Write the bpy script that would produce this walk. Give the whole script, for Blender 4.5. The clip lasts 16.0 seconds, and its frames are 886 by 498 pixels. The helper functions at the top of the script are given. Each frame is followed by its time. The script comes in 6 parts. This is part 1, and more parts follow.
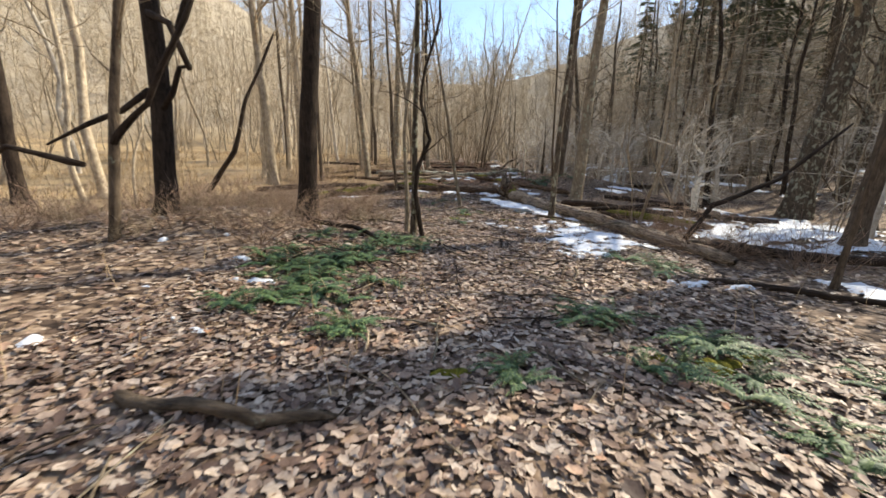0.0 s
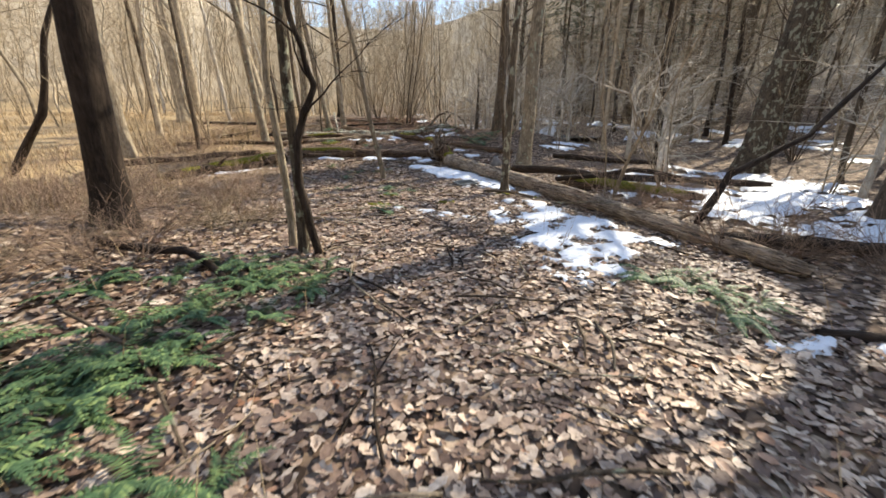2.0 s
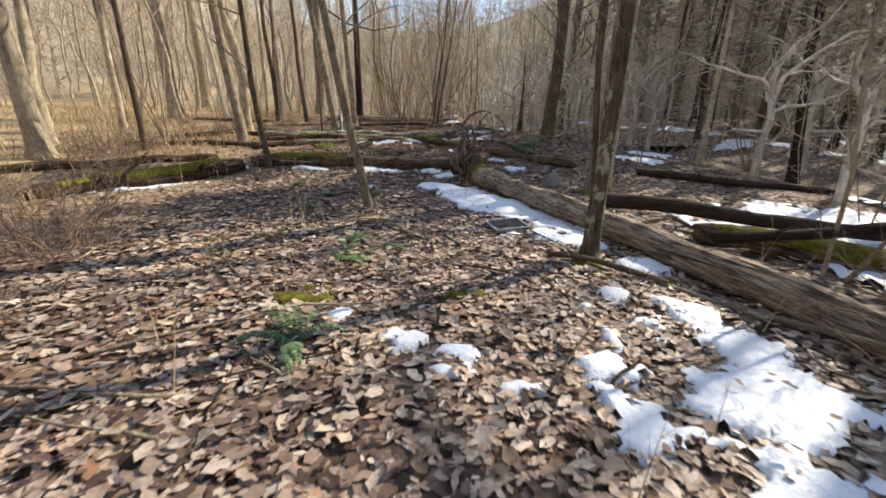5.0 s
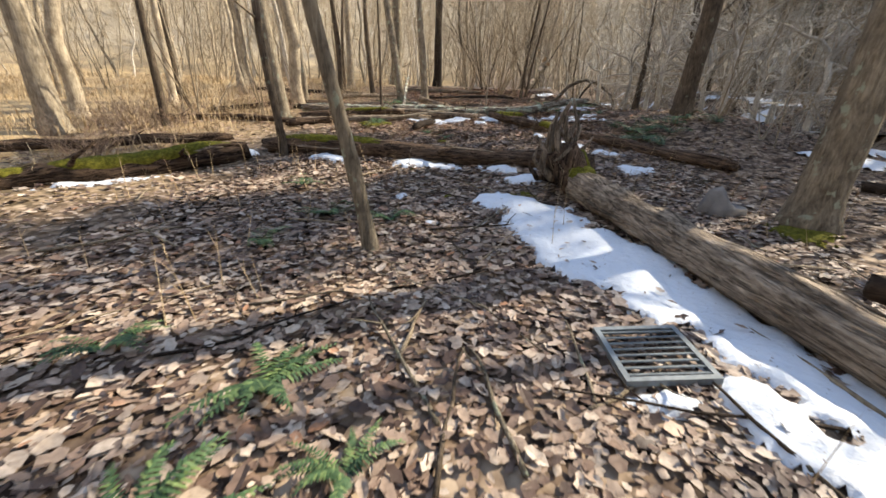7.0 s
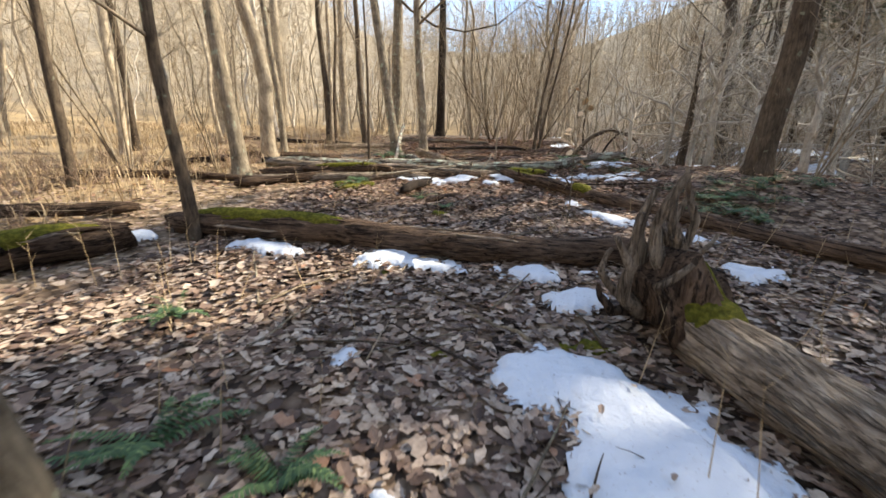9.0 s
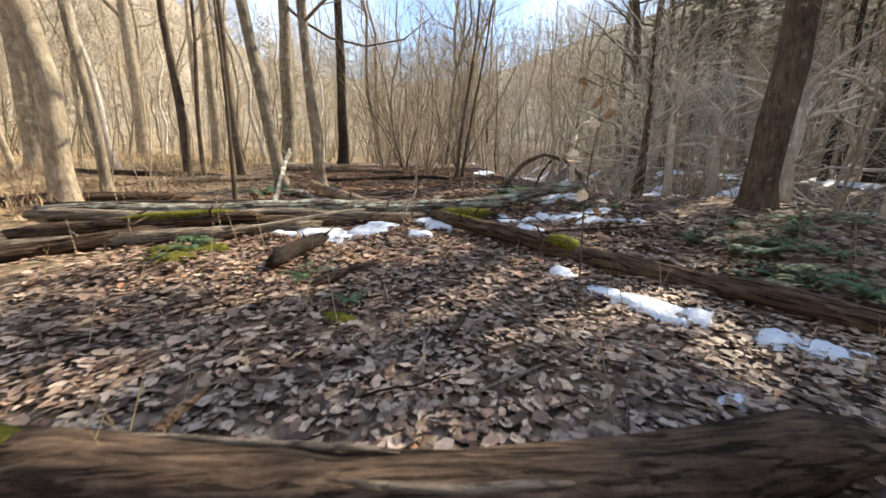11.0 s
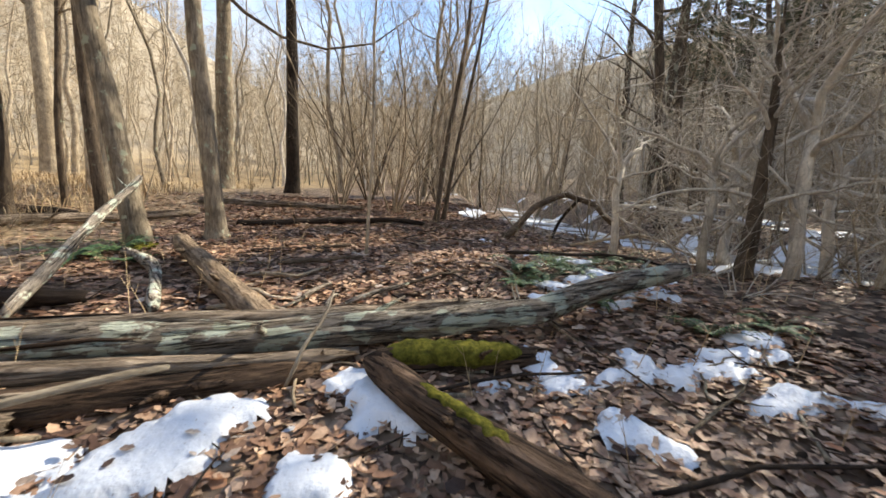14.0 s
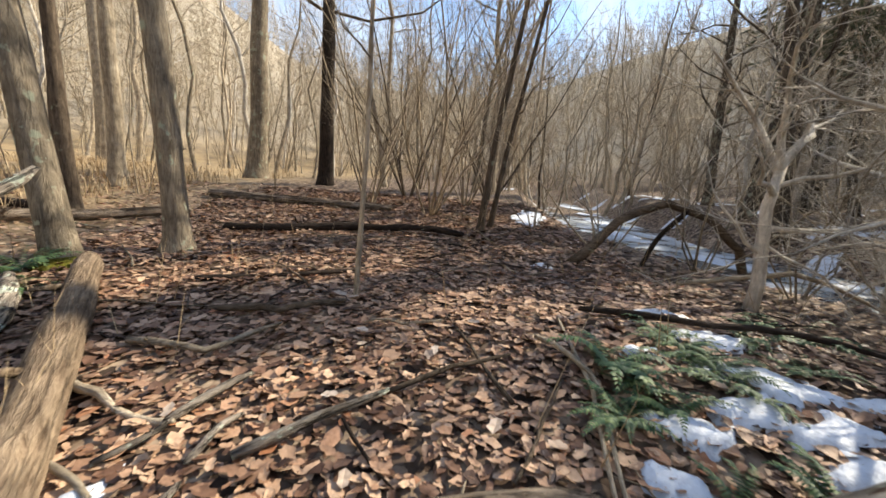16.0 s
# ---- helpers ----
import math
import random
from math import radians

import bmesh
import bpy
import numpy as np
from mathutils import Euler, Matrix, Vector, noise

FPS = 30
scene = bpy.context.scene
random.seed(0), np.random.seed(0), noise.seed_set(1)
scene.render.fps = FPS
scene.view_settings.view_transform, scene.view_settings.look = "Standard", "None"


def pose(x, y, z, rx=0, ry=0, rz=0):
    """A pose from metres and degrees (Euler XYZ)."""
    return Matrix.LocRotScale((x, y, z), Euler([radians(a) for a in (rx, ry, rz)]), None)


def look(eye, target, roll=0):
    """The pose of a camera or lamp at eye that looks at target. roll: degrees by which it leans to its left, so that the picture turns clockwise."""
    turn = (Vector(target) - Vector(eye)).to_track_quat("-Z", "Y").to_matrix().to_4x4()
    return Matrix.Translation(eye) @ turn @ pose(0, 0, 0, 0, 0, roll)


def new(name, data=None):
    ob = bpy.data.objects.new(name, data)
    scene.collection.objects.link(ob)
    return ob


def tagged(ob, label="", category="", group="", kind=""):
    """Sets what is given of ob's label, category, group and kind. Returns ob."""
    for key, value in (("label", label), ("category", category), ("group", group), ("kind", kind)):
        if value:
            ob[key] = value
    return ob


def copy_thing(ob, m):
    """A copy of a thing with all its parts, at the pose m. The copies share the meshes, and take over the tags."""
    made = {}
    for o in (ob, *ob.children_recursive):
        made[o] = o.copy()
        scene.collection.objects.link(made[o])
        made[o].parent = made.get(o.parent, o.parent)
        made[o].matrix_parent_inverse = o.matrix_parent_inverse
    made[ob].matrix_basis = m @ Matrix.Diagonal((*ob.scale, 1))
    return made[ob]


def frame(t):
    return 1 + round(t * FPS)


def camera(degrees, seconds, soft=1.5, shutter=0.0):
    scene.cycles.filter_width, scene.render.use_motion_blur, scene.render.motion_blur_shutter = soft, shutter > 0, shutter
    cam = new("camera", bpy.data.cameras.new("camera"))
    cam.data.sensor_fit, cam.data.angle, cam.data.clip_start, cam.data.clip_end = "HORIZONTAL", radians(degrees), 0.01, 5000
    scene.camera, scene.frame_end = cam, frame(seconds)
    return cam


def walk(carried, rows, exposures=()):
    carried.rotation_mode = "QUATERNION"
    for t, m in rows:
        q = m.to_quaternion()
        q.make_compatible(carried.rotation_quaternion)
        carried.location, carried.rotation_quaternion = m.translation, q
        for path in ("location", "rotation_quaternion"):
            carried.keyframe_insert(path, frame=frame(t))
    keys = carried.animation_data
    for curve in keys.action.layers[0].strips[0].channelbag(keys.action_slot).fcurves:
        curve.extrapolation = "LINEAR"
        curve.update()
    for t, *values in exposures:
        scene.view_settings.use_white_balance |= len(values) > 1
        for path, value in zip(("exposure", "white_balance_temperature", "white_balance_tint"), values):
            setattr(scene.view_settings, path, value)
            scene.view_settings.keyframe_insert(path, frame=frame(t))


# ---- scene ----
cam = camera(95.9, 16.0, 1.6, 0.25)
METRES, EYE, TILT, LEAN, TURN = 22.4, 1.5, 0.0, 0.0, 0.0
ROWS = [
    (0.0, 0.0, 0.0, 0.0, 0.35, -12.27, -1.59),
    (0.5, -0.0006, 0.0375, 0.0005, -2.92, -13.61, -1.24),
    (1.0, 0.0038, 0.0725, 0.0014, -5.26, -15.16, -0.5),
    (1.5, 0.0072, 0.1032, 0.003, -7.5, -17.12, -0.13),
    (2.0, 0.0108, 0.1371, 0.0042, -9.98, -18.3, -0.09),
    (2.5, 0.0213, 0.1726, 0.0029, -9.7, -18.15, 0.08),
    (3.0, 0.0307, 0.2097, 0.0023, -9.34, -18.22, -0.14),
    (5.5, 0.0597, 0.3733, -0.0077, -1.87, -17.77, -1.16),
    (6.0, 0.0669, 0.4107, -0.0084, 1.84, -18.65, -1.17),
    (6.5, 0.0675, 0.448, -0.0074, 4.21, -19.98, -1.47),
    (7.0, 0.0699, 0.4804, -0.0067, 7.22, -21.53, -1.51),
    (7.5, 0.0649, 0.5106, -0.0074, 6.62, -23.3, -1.96),
    (8.0, 0.0638, 0.5391, -0.0049, 7.09, -19.93, -1.41),
    (8.5, 0.0618, 0.5698, -0.0035, 8.42, -16.2, -1.54),
    (9.0, 0.0595, 0.602, -0.0034, 7.95, -15.32, -1.68),
    (11.5, 0.0449, 0.7572, 0.0006, -7.48, -10.23, -0.9),
    (12.0, 0.0471, 0.7846, 0.0027, -8.72, -9.14, -1.45),
    (12.5, 0.0497, 0.8172, 0.0061, -9.3, -8.41, -1.98),
    (13.0, 0.0574, 0.8449, 0.0081, -8.31, -7.36, -2.37),
    (13.5, 0.0617, 0.8718, 0.011, -8.38, -7.45, -2.61),
    (14.0, 0.0656, 0.8961, 0.0129, -7.71, -7.85, -2.57),
    (14.5, 0.0683, 0.9198, 0.0152, -6.61, -8.52, -2.74),
    (15.0, 0.0727, 0.941, 0.019, -5.55, -8.95, -3.16),
    (15.5, 0.0819, 0.9618, 0.0199, -2.21, -9.15, -3.53),
    (16.0, 0.0853, 0.9852, 0.0207, 0.5, -9.67, -4.0),
]
walk(cam, [(t, pose(0, 0, EYE, TILT, LEAN, TURN) @ pose(METRES * x, METRES * y, METRES * z, 90 + pitch, roll, yaw)) for t, x, y, z, yaw, pitch, roll in ROWS], ((0.0, 0.86), (1.0, 0.98), (2.0, 1.1), (3.0, 1.04), (5.5, 0.86), (6.5, 0.98), (8.5, 1.2), (9.0, 1.22), (12.0, 1.12), (15.0, 1.0), (16.0, 0.94)))

# ---- world, sun ----
SUN_AZ, SUN_EL = 60.0, 36.0   # degrees from +y towards +x; height above the horizon
world = bpy.data.worlds.new("world")
scene.world = world
world.use_nodes = True
wn = world.node_tree.nodes
sky = wn.new("ShaderNodeTexSky")
sky.sky_type = "NISHITA"
sky.sun_disc = False
sky.sun_elevation = radians(SUN_EL)
sky.sun_rotation = radians(SUN_AZ)
sky.dust_density = 0.3
# thin broken clouds over the blue
wl = world.node_tree.links
coord = wn.new("ShaderNodeTexCoord")
cl = wn.new("ShaderNodeTexNoise")
cl.inputs["Scale"].default_value = 2.6
cl.inputs["Detail"].default_value = 6
cl.inputs["Distortion"].default_value = 0.6
cramp = wn.new("ShaderNodeValToRGB")
cramp.color_ramp.elements[0].position, cramp.color_ramp.elements[1].position = 0.46, 0.66
cramp.color_ramp.elements[0].color, cramp.color_ramp.elements[1].color = (0, 0, 0, 1), (0.8, 0.8, 0.8, 1)
cmix = wn.new("ShaderNodeMixRGB")
cmix.inputs[2].default_value = (3.9, 4.1, 4.4, 1)
wl.new(coord.outputs["Generated"], cl.inputs["Vector"])
wl.new(cl.outputs["Fac"], cramp.inputs[0])
wl.new(cramp.outputs[0], cmix.inputs[0])
wl.new(sky.outputs[0], cmix.inputs[1])
wl.new(cmix.outputs[0], wn["Background"].inputs[0])
wn["Background"].inputs[1].default_value = 0.15
sun = new("sun", bpy.data.lights.new("sun", "SUN"))
sun.data.energy = 5.0
sun.data.angle = radians(0.55)
sun.data.color = (1.0, 0.89, 0.71)
_az, _el = radians(SUN_AZ), radians(SUN_EL)
sun.matrix_world = look((math.sin(_az) * math.cos(_el) * 60, math.cos(_az) * math.cos(_el) * 60, math.sin(_el) * 60), (0, 0, 0))


# ---- materials ----
def material(name, rough=0.85, spec=0.3):
    m = bpy.data.materials.new(name)
    m.use_nodes = True
    nt = m.node_tree
    b = nt.nodes["Principled BSDF"]
    b.inputs["Roughness"].default_value = rough
    b.inputs["Specular IOR Level"].default_value = spec
    return m, nt, b


def node(nt, kind, **kw):
    n = nt.nodes.new(kind)
    for k, v in kw.items():
        n.inputs[k.replace("_", " ")].default_value = v
    return n


def ramp(nt, source, stops):
    r = nt.nodes.new("ShaderNodeValToRGB")
    el = r.color_ramp.elements
    while len(el) < len(stops):
        el.new(0.5)
    for e, (p, c) in zip(el, stops):
        e.position, e.color = p, (*c, 1)
    nt.links.new(source, r.inputs[0])
    return r.outputs[0]


def mixed(nt, kind, fac, a, b):
    n = nt.nodes.new("ShaderNodeMixRGB")
    n.blend_type = kind
    for sock, v in ((n.inputs[0], fac), (n.inputs[1], a), (n.inputs[2], b)):
        if hasattr(v, "is_linked"):
            nt.links.new(v, sock)
        else:
            sock.default_value = v if isinstance(v, float) else (*v, 1)
    return n.outputs[0]


def bumped(nt, b, height, strength, dist):
    n = node(nt, "ShaderNodeBump", Strength=strength, Distance=dist)
    nt.links.new(height, n.inputs["Height"])
    nt.links.new(n.outputs[0], b.inputs["Normal"])


def obj_coords(nt, scale):
    tc = nt.nodes.new("ShaderNodeTexCoord")
    mp = nt.nodes.new("ShaderNodeMapping")
    mp.inputs["Scale"].default_value = scale
    nt.links.new(tc.outputs["Object"], mp.inputs["Vector"])
    return mp.outputs[0]


def bark(name, dark, light, lichen=None, ridge=9.0, amount=0.62, deep=0.025, crack=0.0):
    m, nt, b = material(name, 0.92, 0.15)
    v = obj_coords(nt, (ridge, ridge, ridge * 0.16))
    n1 = node(nt, "ShaderNodeTexNoise", Scale=3.0, Detail=7.0, Roughness=0.7, Distortion=0.8)
    nt.links.new(v, n1.inputs["Vector"])
    n2 = node(nt, "ShaderNodeTexNoise", Scale=3.4, Detail=6.0, Roughness=0.65)
    nt.links.new(obj_coords(nt, (1, 1, 1)), n2.inputs["Vector"])
    col = ramp(nt, n1.outputs["Fac"], [(0.34, dark), (0.66, light)])
    col = mixed(nt, "MULTIPLY", 0.9, col, ramp(nt, n2.outputs["Fac"], [(0.32, (0.5, 0.47, 0.44)), (0.52, (0.95, 0.93, 0.9)), (0.7, (1.35, 1.32, 1.26))]))
    if lichen:
        n3 = node(nt, "ShaderNodeTexNoise", Scale=7.0, Detail=8.0, Roughness=0.6)
        nt.links.new(obj_coords(nt, (1, 1, 0.7)), n3.inputs["Vector"])
        f = ramp(nt, n3.outputs["Fac"], [(amount - 0.03, (0, 0, 0)), (amount + 0.01, (1, 1, 1))])
        col = mixed(nt, "MIX", f, col, lichen)
    if crack:
        # long splits along the grain
        n4 = node(nt, "ShaderNodeTexNoise", Scale=4.0, Detail=5.0, Roughness=0.6, Distortion=0.5)
        nt.links.new(obj_coords(nt, (ridge * 1.3, ridge * 1.3, ridge * 0.07)), n4.inputs["Vector"])
        split = ramp(nt, n4.outputs["Fac"], [(0.41, (1 - crack, 1 - crack, 1 - crack)), (0.47, (1, 1, 1))])
        col = mixed(nt, "MULTIPLY", 1.0, col, split)
        height = mixed(nt, "MULTIPLY", 1.0, n1.outputs["Fac"], split)
    else:
        height = n1.outputs["Fac"]
    info = nt.nodes.new("ShaderNodeObjectInfo")
    col = mixed(nt, "MULTIPLY", 1.0, col, ramp(nt, info.outputs["Random"], [(0, (0.75, 0.74, 0.72)), (1, (1.2, 1.18, 1.15))]))
    nt.links.new(col, b.inputs["Base Color"])
    bumped(nt, b, height, 1.0, deep)
    return m


# dark bark, deepened further to put shade into its colour
BARK_DARK = bark("bark_dark", (0.018, 0.013, 0.01), (0.066, 0.05, 0.039))
BARK_BROWN = bark("bark_brown", (0.05, 0.038, 0.028), (0.17, 0.135, 0.1), (0.2, 0.21, 0.15), amount=0.66)
BARK_GREY = bark("bark_grey", (0.12, 0.1, 0.075), (0.36, 0.31, 0.235), (0.34, 0.36, 0.27), amount=0.62)
BARK_MOTTLED = bark("bark_mottled", (0.045, 0.036, 0.028), (0.19, 0.155, 0.115), (0.33, 0.33, 0.25), ridge=11, amount=0.57, deep=0.045)
BARK_PALE = bark("bark_pale", (0.26, 0.215, 0.155), (0.58, 0.51, 0.4))
# bleached bark; on brush and hemlock twigs the pale tone also paints sunlight
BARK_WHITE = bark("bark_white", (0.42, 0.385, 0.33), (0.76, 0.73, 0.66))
TWIG = bark("twig_bark", (0.19, 0.15, 0.105), (0.46, 0.385, 0.28))
# distant bark, paler than the near kinds: sunlit brightness painted into the colour
FAR_LIT_BARK = bark("far_lit_bark", (0.31, 0.26, 0.185), (0.6, 0.53, 0.41))
TWIG_RED = bark("bramble_bark", (0.17, 0.12, 0.09), (0.42, 0.31, 0.24))
WOOD_ROT = bark("rotten_wood", (0.04, 0.026, 0.018), (0.205, 0.142, 0.1), ridge=7, deep=0.05, crack=0.75)
WOOD_GREY = bark("weathered_wood", (0.11, 0.082, 0.06), (0.5, 0.42, 0.335), ridge=8, deep=0.05, crack=0.55)
WOOD_LICHEN = bark("lichen_wood", (0.14, 0.12, 0.1), (0.5, 0.45, 0.385), (0.55, 0.6, 0.5), ridge=8, amount=0.55, deep=0.06, crack=0.82)
WOOD_BARE = bark("bare_wood", (0.13, 0.09, 0.06), (0.4, 0.315, 0.225), ridge=8, deep=0.05, crack=0.4)


def make_leaf(name, stops, single=False, redder=False):
    m, nt, b = material(name, 0.6, 0.35)
    g = nt.nodes.new("ShaderNodeObjectInfo" if single else "ShaderNodeNewGeometry")
    n = node(nt, "ShaderNodeTexNoise", Scale=35.0, Detail=4.0)
    tc = nt.nodes.new("ShaderNodeTexCoord")
    nt.links.new(tc.outputs["Object"], n.inputs["Vector"])
    col = ramp(nt, g.outputs["Random" if single else "Random Per Island"], stops)
    col = mixed(nt, "MULTIPLY", 0.7, col, ramp(nt, n.outputs["Fac"], [(0.3, (0.62, 0.58, 0.55)), (0.7, (1.15, 1.15, 1.15))]))
    if redder:
        sep = nt.nodes.new("ShaderNodeSeparateXYZ")
        nt.links.new(tc.outputs["Object"], sep.inputs[0])
        patch = node(nt, "ShaderNodeTexNoise", Scale=0.6, Detail=3.0)
        nt.links.new(tc.outputs["Object"], patch.inputs["Vector"])
        span = nt.nodes.new("ShaderNodeMapRange")
        span.inputs["From Min"].default_value, span.inputs["From Max"].default_value = 17.0, 23.0
        nt.links.new(sep.outputs[1], span.inputs["Value"])
        col = mixed(nt, "MIX", span.outputs[0], col, mixed(nt, "MULTIPLY", 1.0, col, (1.06, 0.88, 0.74)))
        col = mixed(nt, "MULTIPLY", 1.0, col, ramp(nt, patch.outputs["Fac"], [(0.35, (0.84, 0.83, 0.84)), (0.65, (1.1, 1.08, 1.02))]))
    nt.links.new(col, b.inputs["Base Color"])
    bumped(nt, b, n.outputs["Fac"], 0.4, 0.01)
    return m


LEAF_STOPS = [(0, (0.055, 0.034, 0.025)), (0.16, (0.12, 0.076, 0.056)), (0.34, (0.22, 0.15, 0.11)), (0.55, (0.34, 0.255, 0.195)), (0.78, (0.46, 0.37, 0.29)), (0.94, (0.58, 0.49, 0.4)), (1.0, (0.34, 0.17, 0.09))]
LEAF = make_leaf("dead_leaf", LEAF_STOPS, False, True)
LEAF_ONE = make_leaf("dead_leaf_single", LEAF_STOPS, True)
BEECH = make_leaf("beech_leaf", [(0, (0.5, 0.3, 0.14)), (0.5, (0.62, 0.44, 0.26)), (1, (0.72, 0.58, 0.4))])
FERN = make_leaf("fern_green", [(0, (0.035, 0.075, 0.03)), (0.6, (0.075, 0.135, 0.052)), (1, (0.18, 0.25, 0.085))])
NEEDLE = make_leaf("needle_green", [(0, (0.06, 0.08, 0.045)), (0.6, (0.105, 0.13, 0.07)), (1, (0.17, 0.19, 0.11))])
GRASS = make_leaf("straw", [(0, (0.34, 0.24, 0.13)), (1, (0.58, 0.45, 0.27))])


def make_ground():
    m, nt, b = material("leaf_litter", 0.9, 0.2)
    tc = nt.nodes.new("ShaderNodeTexCoord")
    warp = node(nt, "ShaderNodeTexNoise", Scale=9.0, Detail=3.0)
    nt.links.new(tc.outputs["Object"], warp.inputs["Vector"])
    add = mixed(nt, "ADD", 0.12, (0.0, 0.0, 0.0), warp.outputs["Color"])
    vm = nt.nodes.new("ShaderNodeVectorMath")
    nt.links.new(tc.outputs["Object"], vm.inputs[0])
    nt.links.new(add, vm.inputs[1])
    vo = node(nt, "ShaderNodeTexVoronoi", Scale=11.0)
    nt.links.new(vm.outputs[0], vo.inputs["Vector"])
    sep = nt.nodes.new("ShaderNodeSeparateColor")
    nt.links.new(vo.outputs["Color"], sep.inputs[0])
    col = ramp(nt, sep.outputs[0], [(0, (0.045, 0.032, 0.024)), (0.35, (0.18, 0.128, 0.092)), (0.65, (0.33, 0.248, 0.18)), (1, (0.49, 0.39, 0.29))])
    # darker towards cell edges: shade in the gaps between leaves, painted in
    col = mixed(nt, "MULTIPLY", 0.8, col, ramp(nt, vo.outputs["Distance"], [(0.25, (1, 1, 1)), (0.75, (0.3, 0.26, 0.24))]))
    big = node(nt, "ShaderNodeTexNoise", Scale=0.5, Detail=5.0)
    nt.links.new(tc.outputs["Object"], big.inputs["Vector"])
    col = mixed(nt, "MULTIPLY", 0.6, col, ramp(nt, big.outputs["Fac"], [(0.3, (0.65, 0.6, 0.55)), (0.7, (1.15, 1.1, 1.0))]))
    # straw in the clearing, grey-brown litter high on the slopes, both with painted-in sunlight
    xyz = nt.nodes.new("ShaderNodeSeparateXYZ")
    nt.links.new(tc.outputs["Object"], xyz.inputs[0])

    def span(source, a, c):
        q = nt.nodes.new("ShaderNodeMapRange")
        q.inputs["From Min"].default_value, q.inputs["From Max"].default_value = a, c
        nt.links.new(source, q.inputs["Value"])
        return q.outputs[0]

    straw = mixed(nt, "MULTIPLY", 1.0, span(xyz.outputs[0], -2.0, -6.0), span(xyz.outputs[1], 9.0, 15.0))
    fine = node(nt, "ShaderNodeTexNoise", Scale=26.0, Detail=5.0, Roughness=0.8)
    nt.links.new(tc.outputs["Object"], fine.inputs["Vector"])
    patchy = mixed(nt, "MULTIPLY", 1.0, straw, ramp(nt, big.outputs["Fac"], [(0.3, (0.25, 0.25, 0.25)), (0.6, (0.9, 0.9, 0.9))]))
    col = mixed(nt, "MIX", patchy, col, ramp(nt, fine.outputs["Fac"], [(0.3, (0.27, 0.18, 0.085)), (0.7, (0.66, 0.5, 0.27))]))
    col = mixed(nt, "MIX", span(xyz.outputs[2], 2.5, 7.0), col, ramp(nt, fine.outputs["Fac"], [(0.3, (0.28, 0.23, 0.165)), (0.7, (0.53, 0.46, 0.345))]))
    nt.links.new(col, b.inputs["Base Color"])
    bumped(nt, b, sep.outputs[1], 0.8, 0.03)
    return m


GROUND = make_ground()


def make_snow():
    m, nt, b = material("old_snow", 0.55, 0.3)
    tc = nt.nodes.new("ShaderNodeTexCoord")
    n = node(nt, "ShaderNodeTexNoise", Scale=14.0, Detail=6.0)
    d = node(nt, "ShaderNodeTexNoise", Scale=38.0, Detail=5.0, Roughness=0.7)
    for q in (n, d):
        nt.links.new(tc.outputs["Object"], q.inputs["Vector"])
    f = ramp(nt, d.outputs["Fac"], [(0.3, (0.25, 0.19, 0.14)), (0.37, (0.7, 0.735, 0.78))])
    col = mixed(nt, "MULTIPLY", 0.5, f, ramp(nt, n.outputs["Fac"], [(0.3, (0.85, 0.86, 0.88)), (0.7, (1, 1, 1))]))
    nt.links.new(col, b.inputs["Base Color"])
    b.inputs["Subsurface Weight"].default_value = 0.0
    bumped(nt, b, n.outputs["Fac"], 0.5, 0.04)
    return m


SNOW = make_snow()


def make_moss():
    m, nt, b = material("moss", 0.95, 0.1)
    tc = nt.nodes.new("ShaderNodeTexCoord")
    n = node(nt, "ShaderNodeTexNoise", Scale=22.0, Detail=7.0, Roughness=0.75)
    nt.links.new(tc.outputs["Object"], n.inputs["Vector"])
    col = ramp(nt, n.outputs["Fac"], [(0.3, (0.03, 0.03, 0.008)), (0.5, (0.125, 0.12, 0.018)), (0.72, (0.27, 0.24, 0.038))])
    nt.links.new(col, b.inputs["Base Color"])
    bumped(nt, b, n.outputs["Fac"], 1.0, 0.03)
    return m


MOSS = make_moss()


def make_ice():
    m, nt, b = material("stream_ice", 0.18, 0.5)
    tc = nt.nodes.new("ShaderNodeTexCoord")
    n = node(nt, "ShaderNodeTexNoise", Scale=0.9, Detail=8.0, Roughness=0.6)
    nt.links.new(tc.outputs["Object"], n.inputs["Vector"])
    col = ramp(nt, n.outputs["Fac"], [(0.36, (0.04, 0.042, 0.038)), (0.5, (0.2, 0.22, 0.22)), (0.64, (0.62, 0.66, 0.7))])
    nt.links.new(col, b.inputs["Base Color"])
    nt.links.new(ramp(nt, n.outputs["Fac"], [(0.4, (0.08, 0.08, 0.08)), (0.62, (0.6, 0.6, 0.6))]), b.inputs["Roughness"])
    bumped(nt, b, n.outputs["Fac"], 0.3, 0.03)
    return m


ICE = make_ice()


def make_plain(name, c, rough, metal=0.0, scale=20.0):
    m, nt, b = material(name, rough, 0.4)
    tc = nt.nodes.new("ShaderNodeTexCoord")
    n = node(nt, "ShaderNodeTexNoise", Scale=scale, Detail=6.0)
    nt.links.new(tc.outputs["Object"], n.inputs["Vector"])
    nt.links.new(ramp(nt, n.outputs["Fac"], [(0.3, tuple(0.6 * q for q in c)), (0.7, c)]), b.inputs["Base Color"])
    b.inputs["Metallic"].default_value = metal
    bumped(nt, b, n.outputs["Fac"], 0.3, 0.01)
    return m


VENT_METAL = make_plain("grey_painted_metal", (0.24, 0.265, 0.275), 0.5, 0.3)
STONE = make_plain("stone", (0.24, 0.22, 0.2), 0.85, 0.0, 9.0)

# ---- mesh helpers ----
from itertools import product


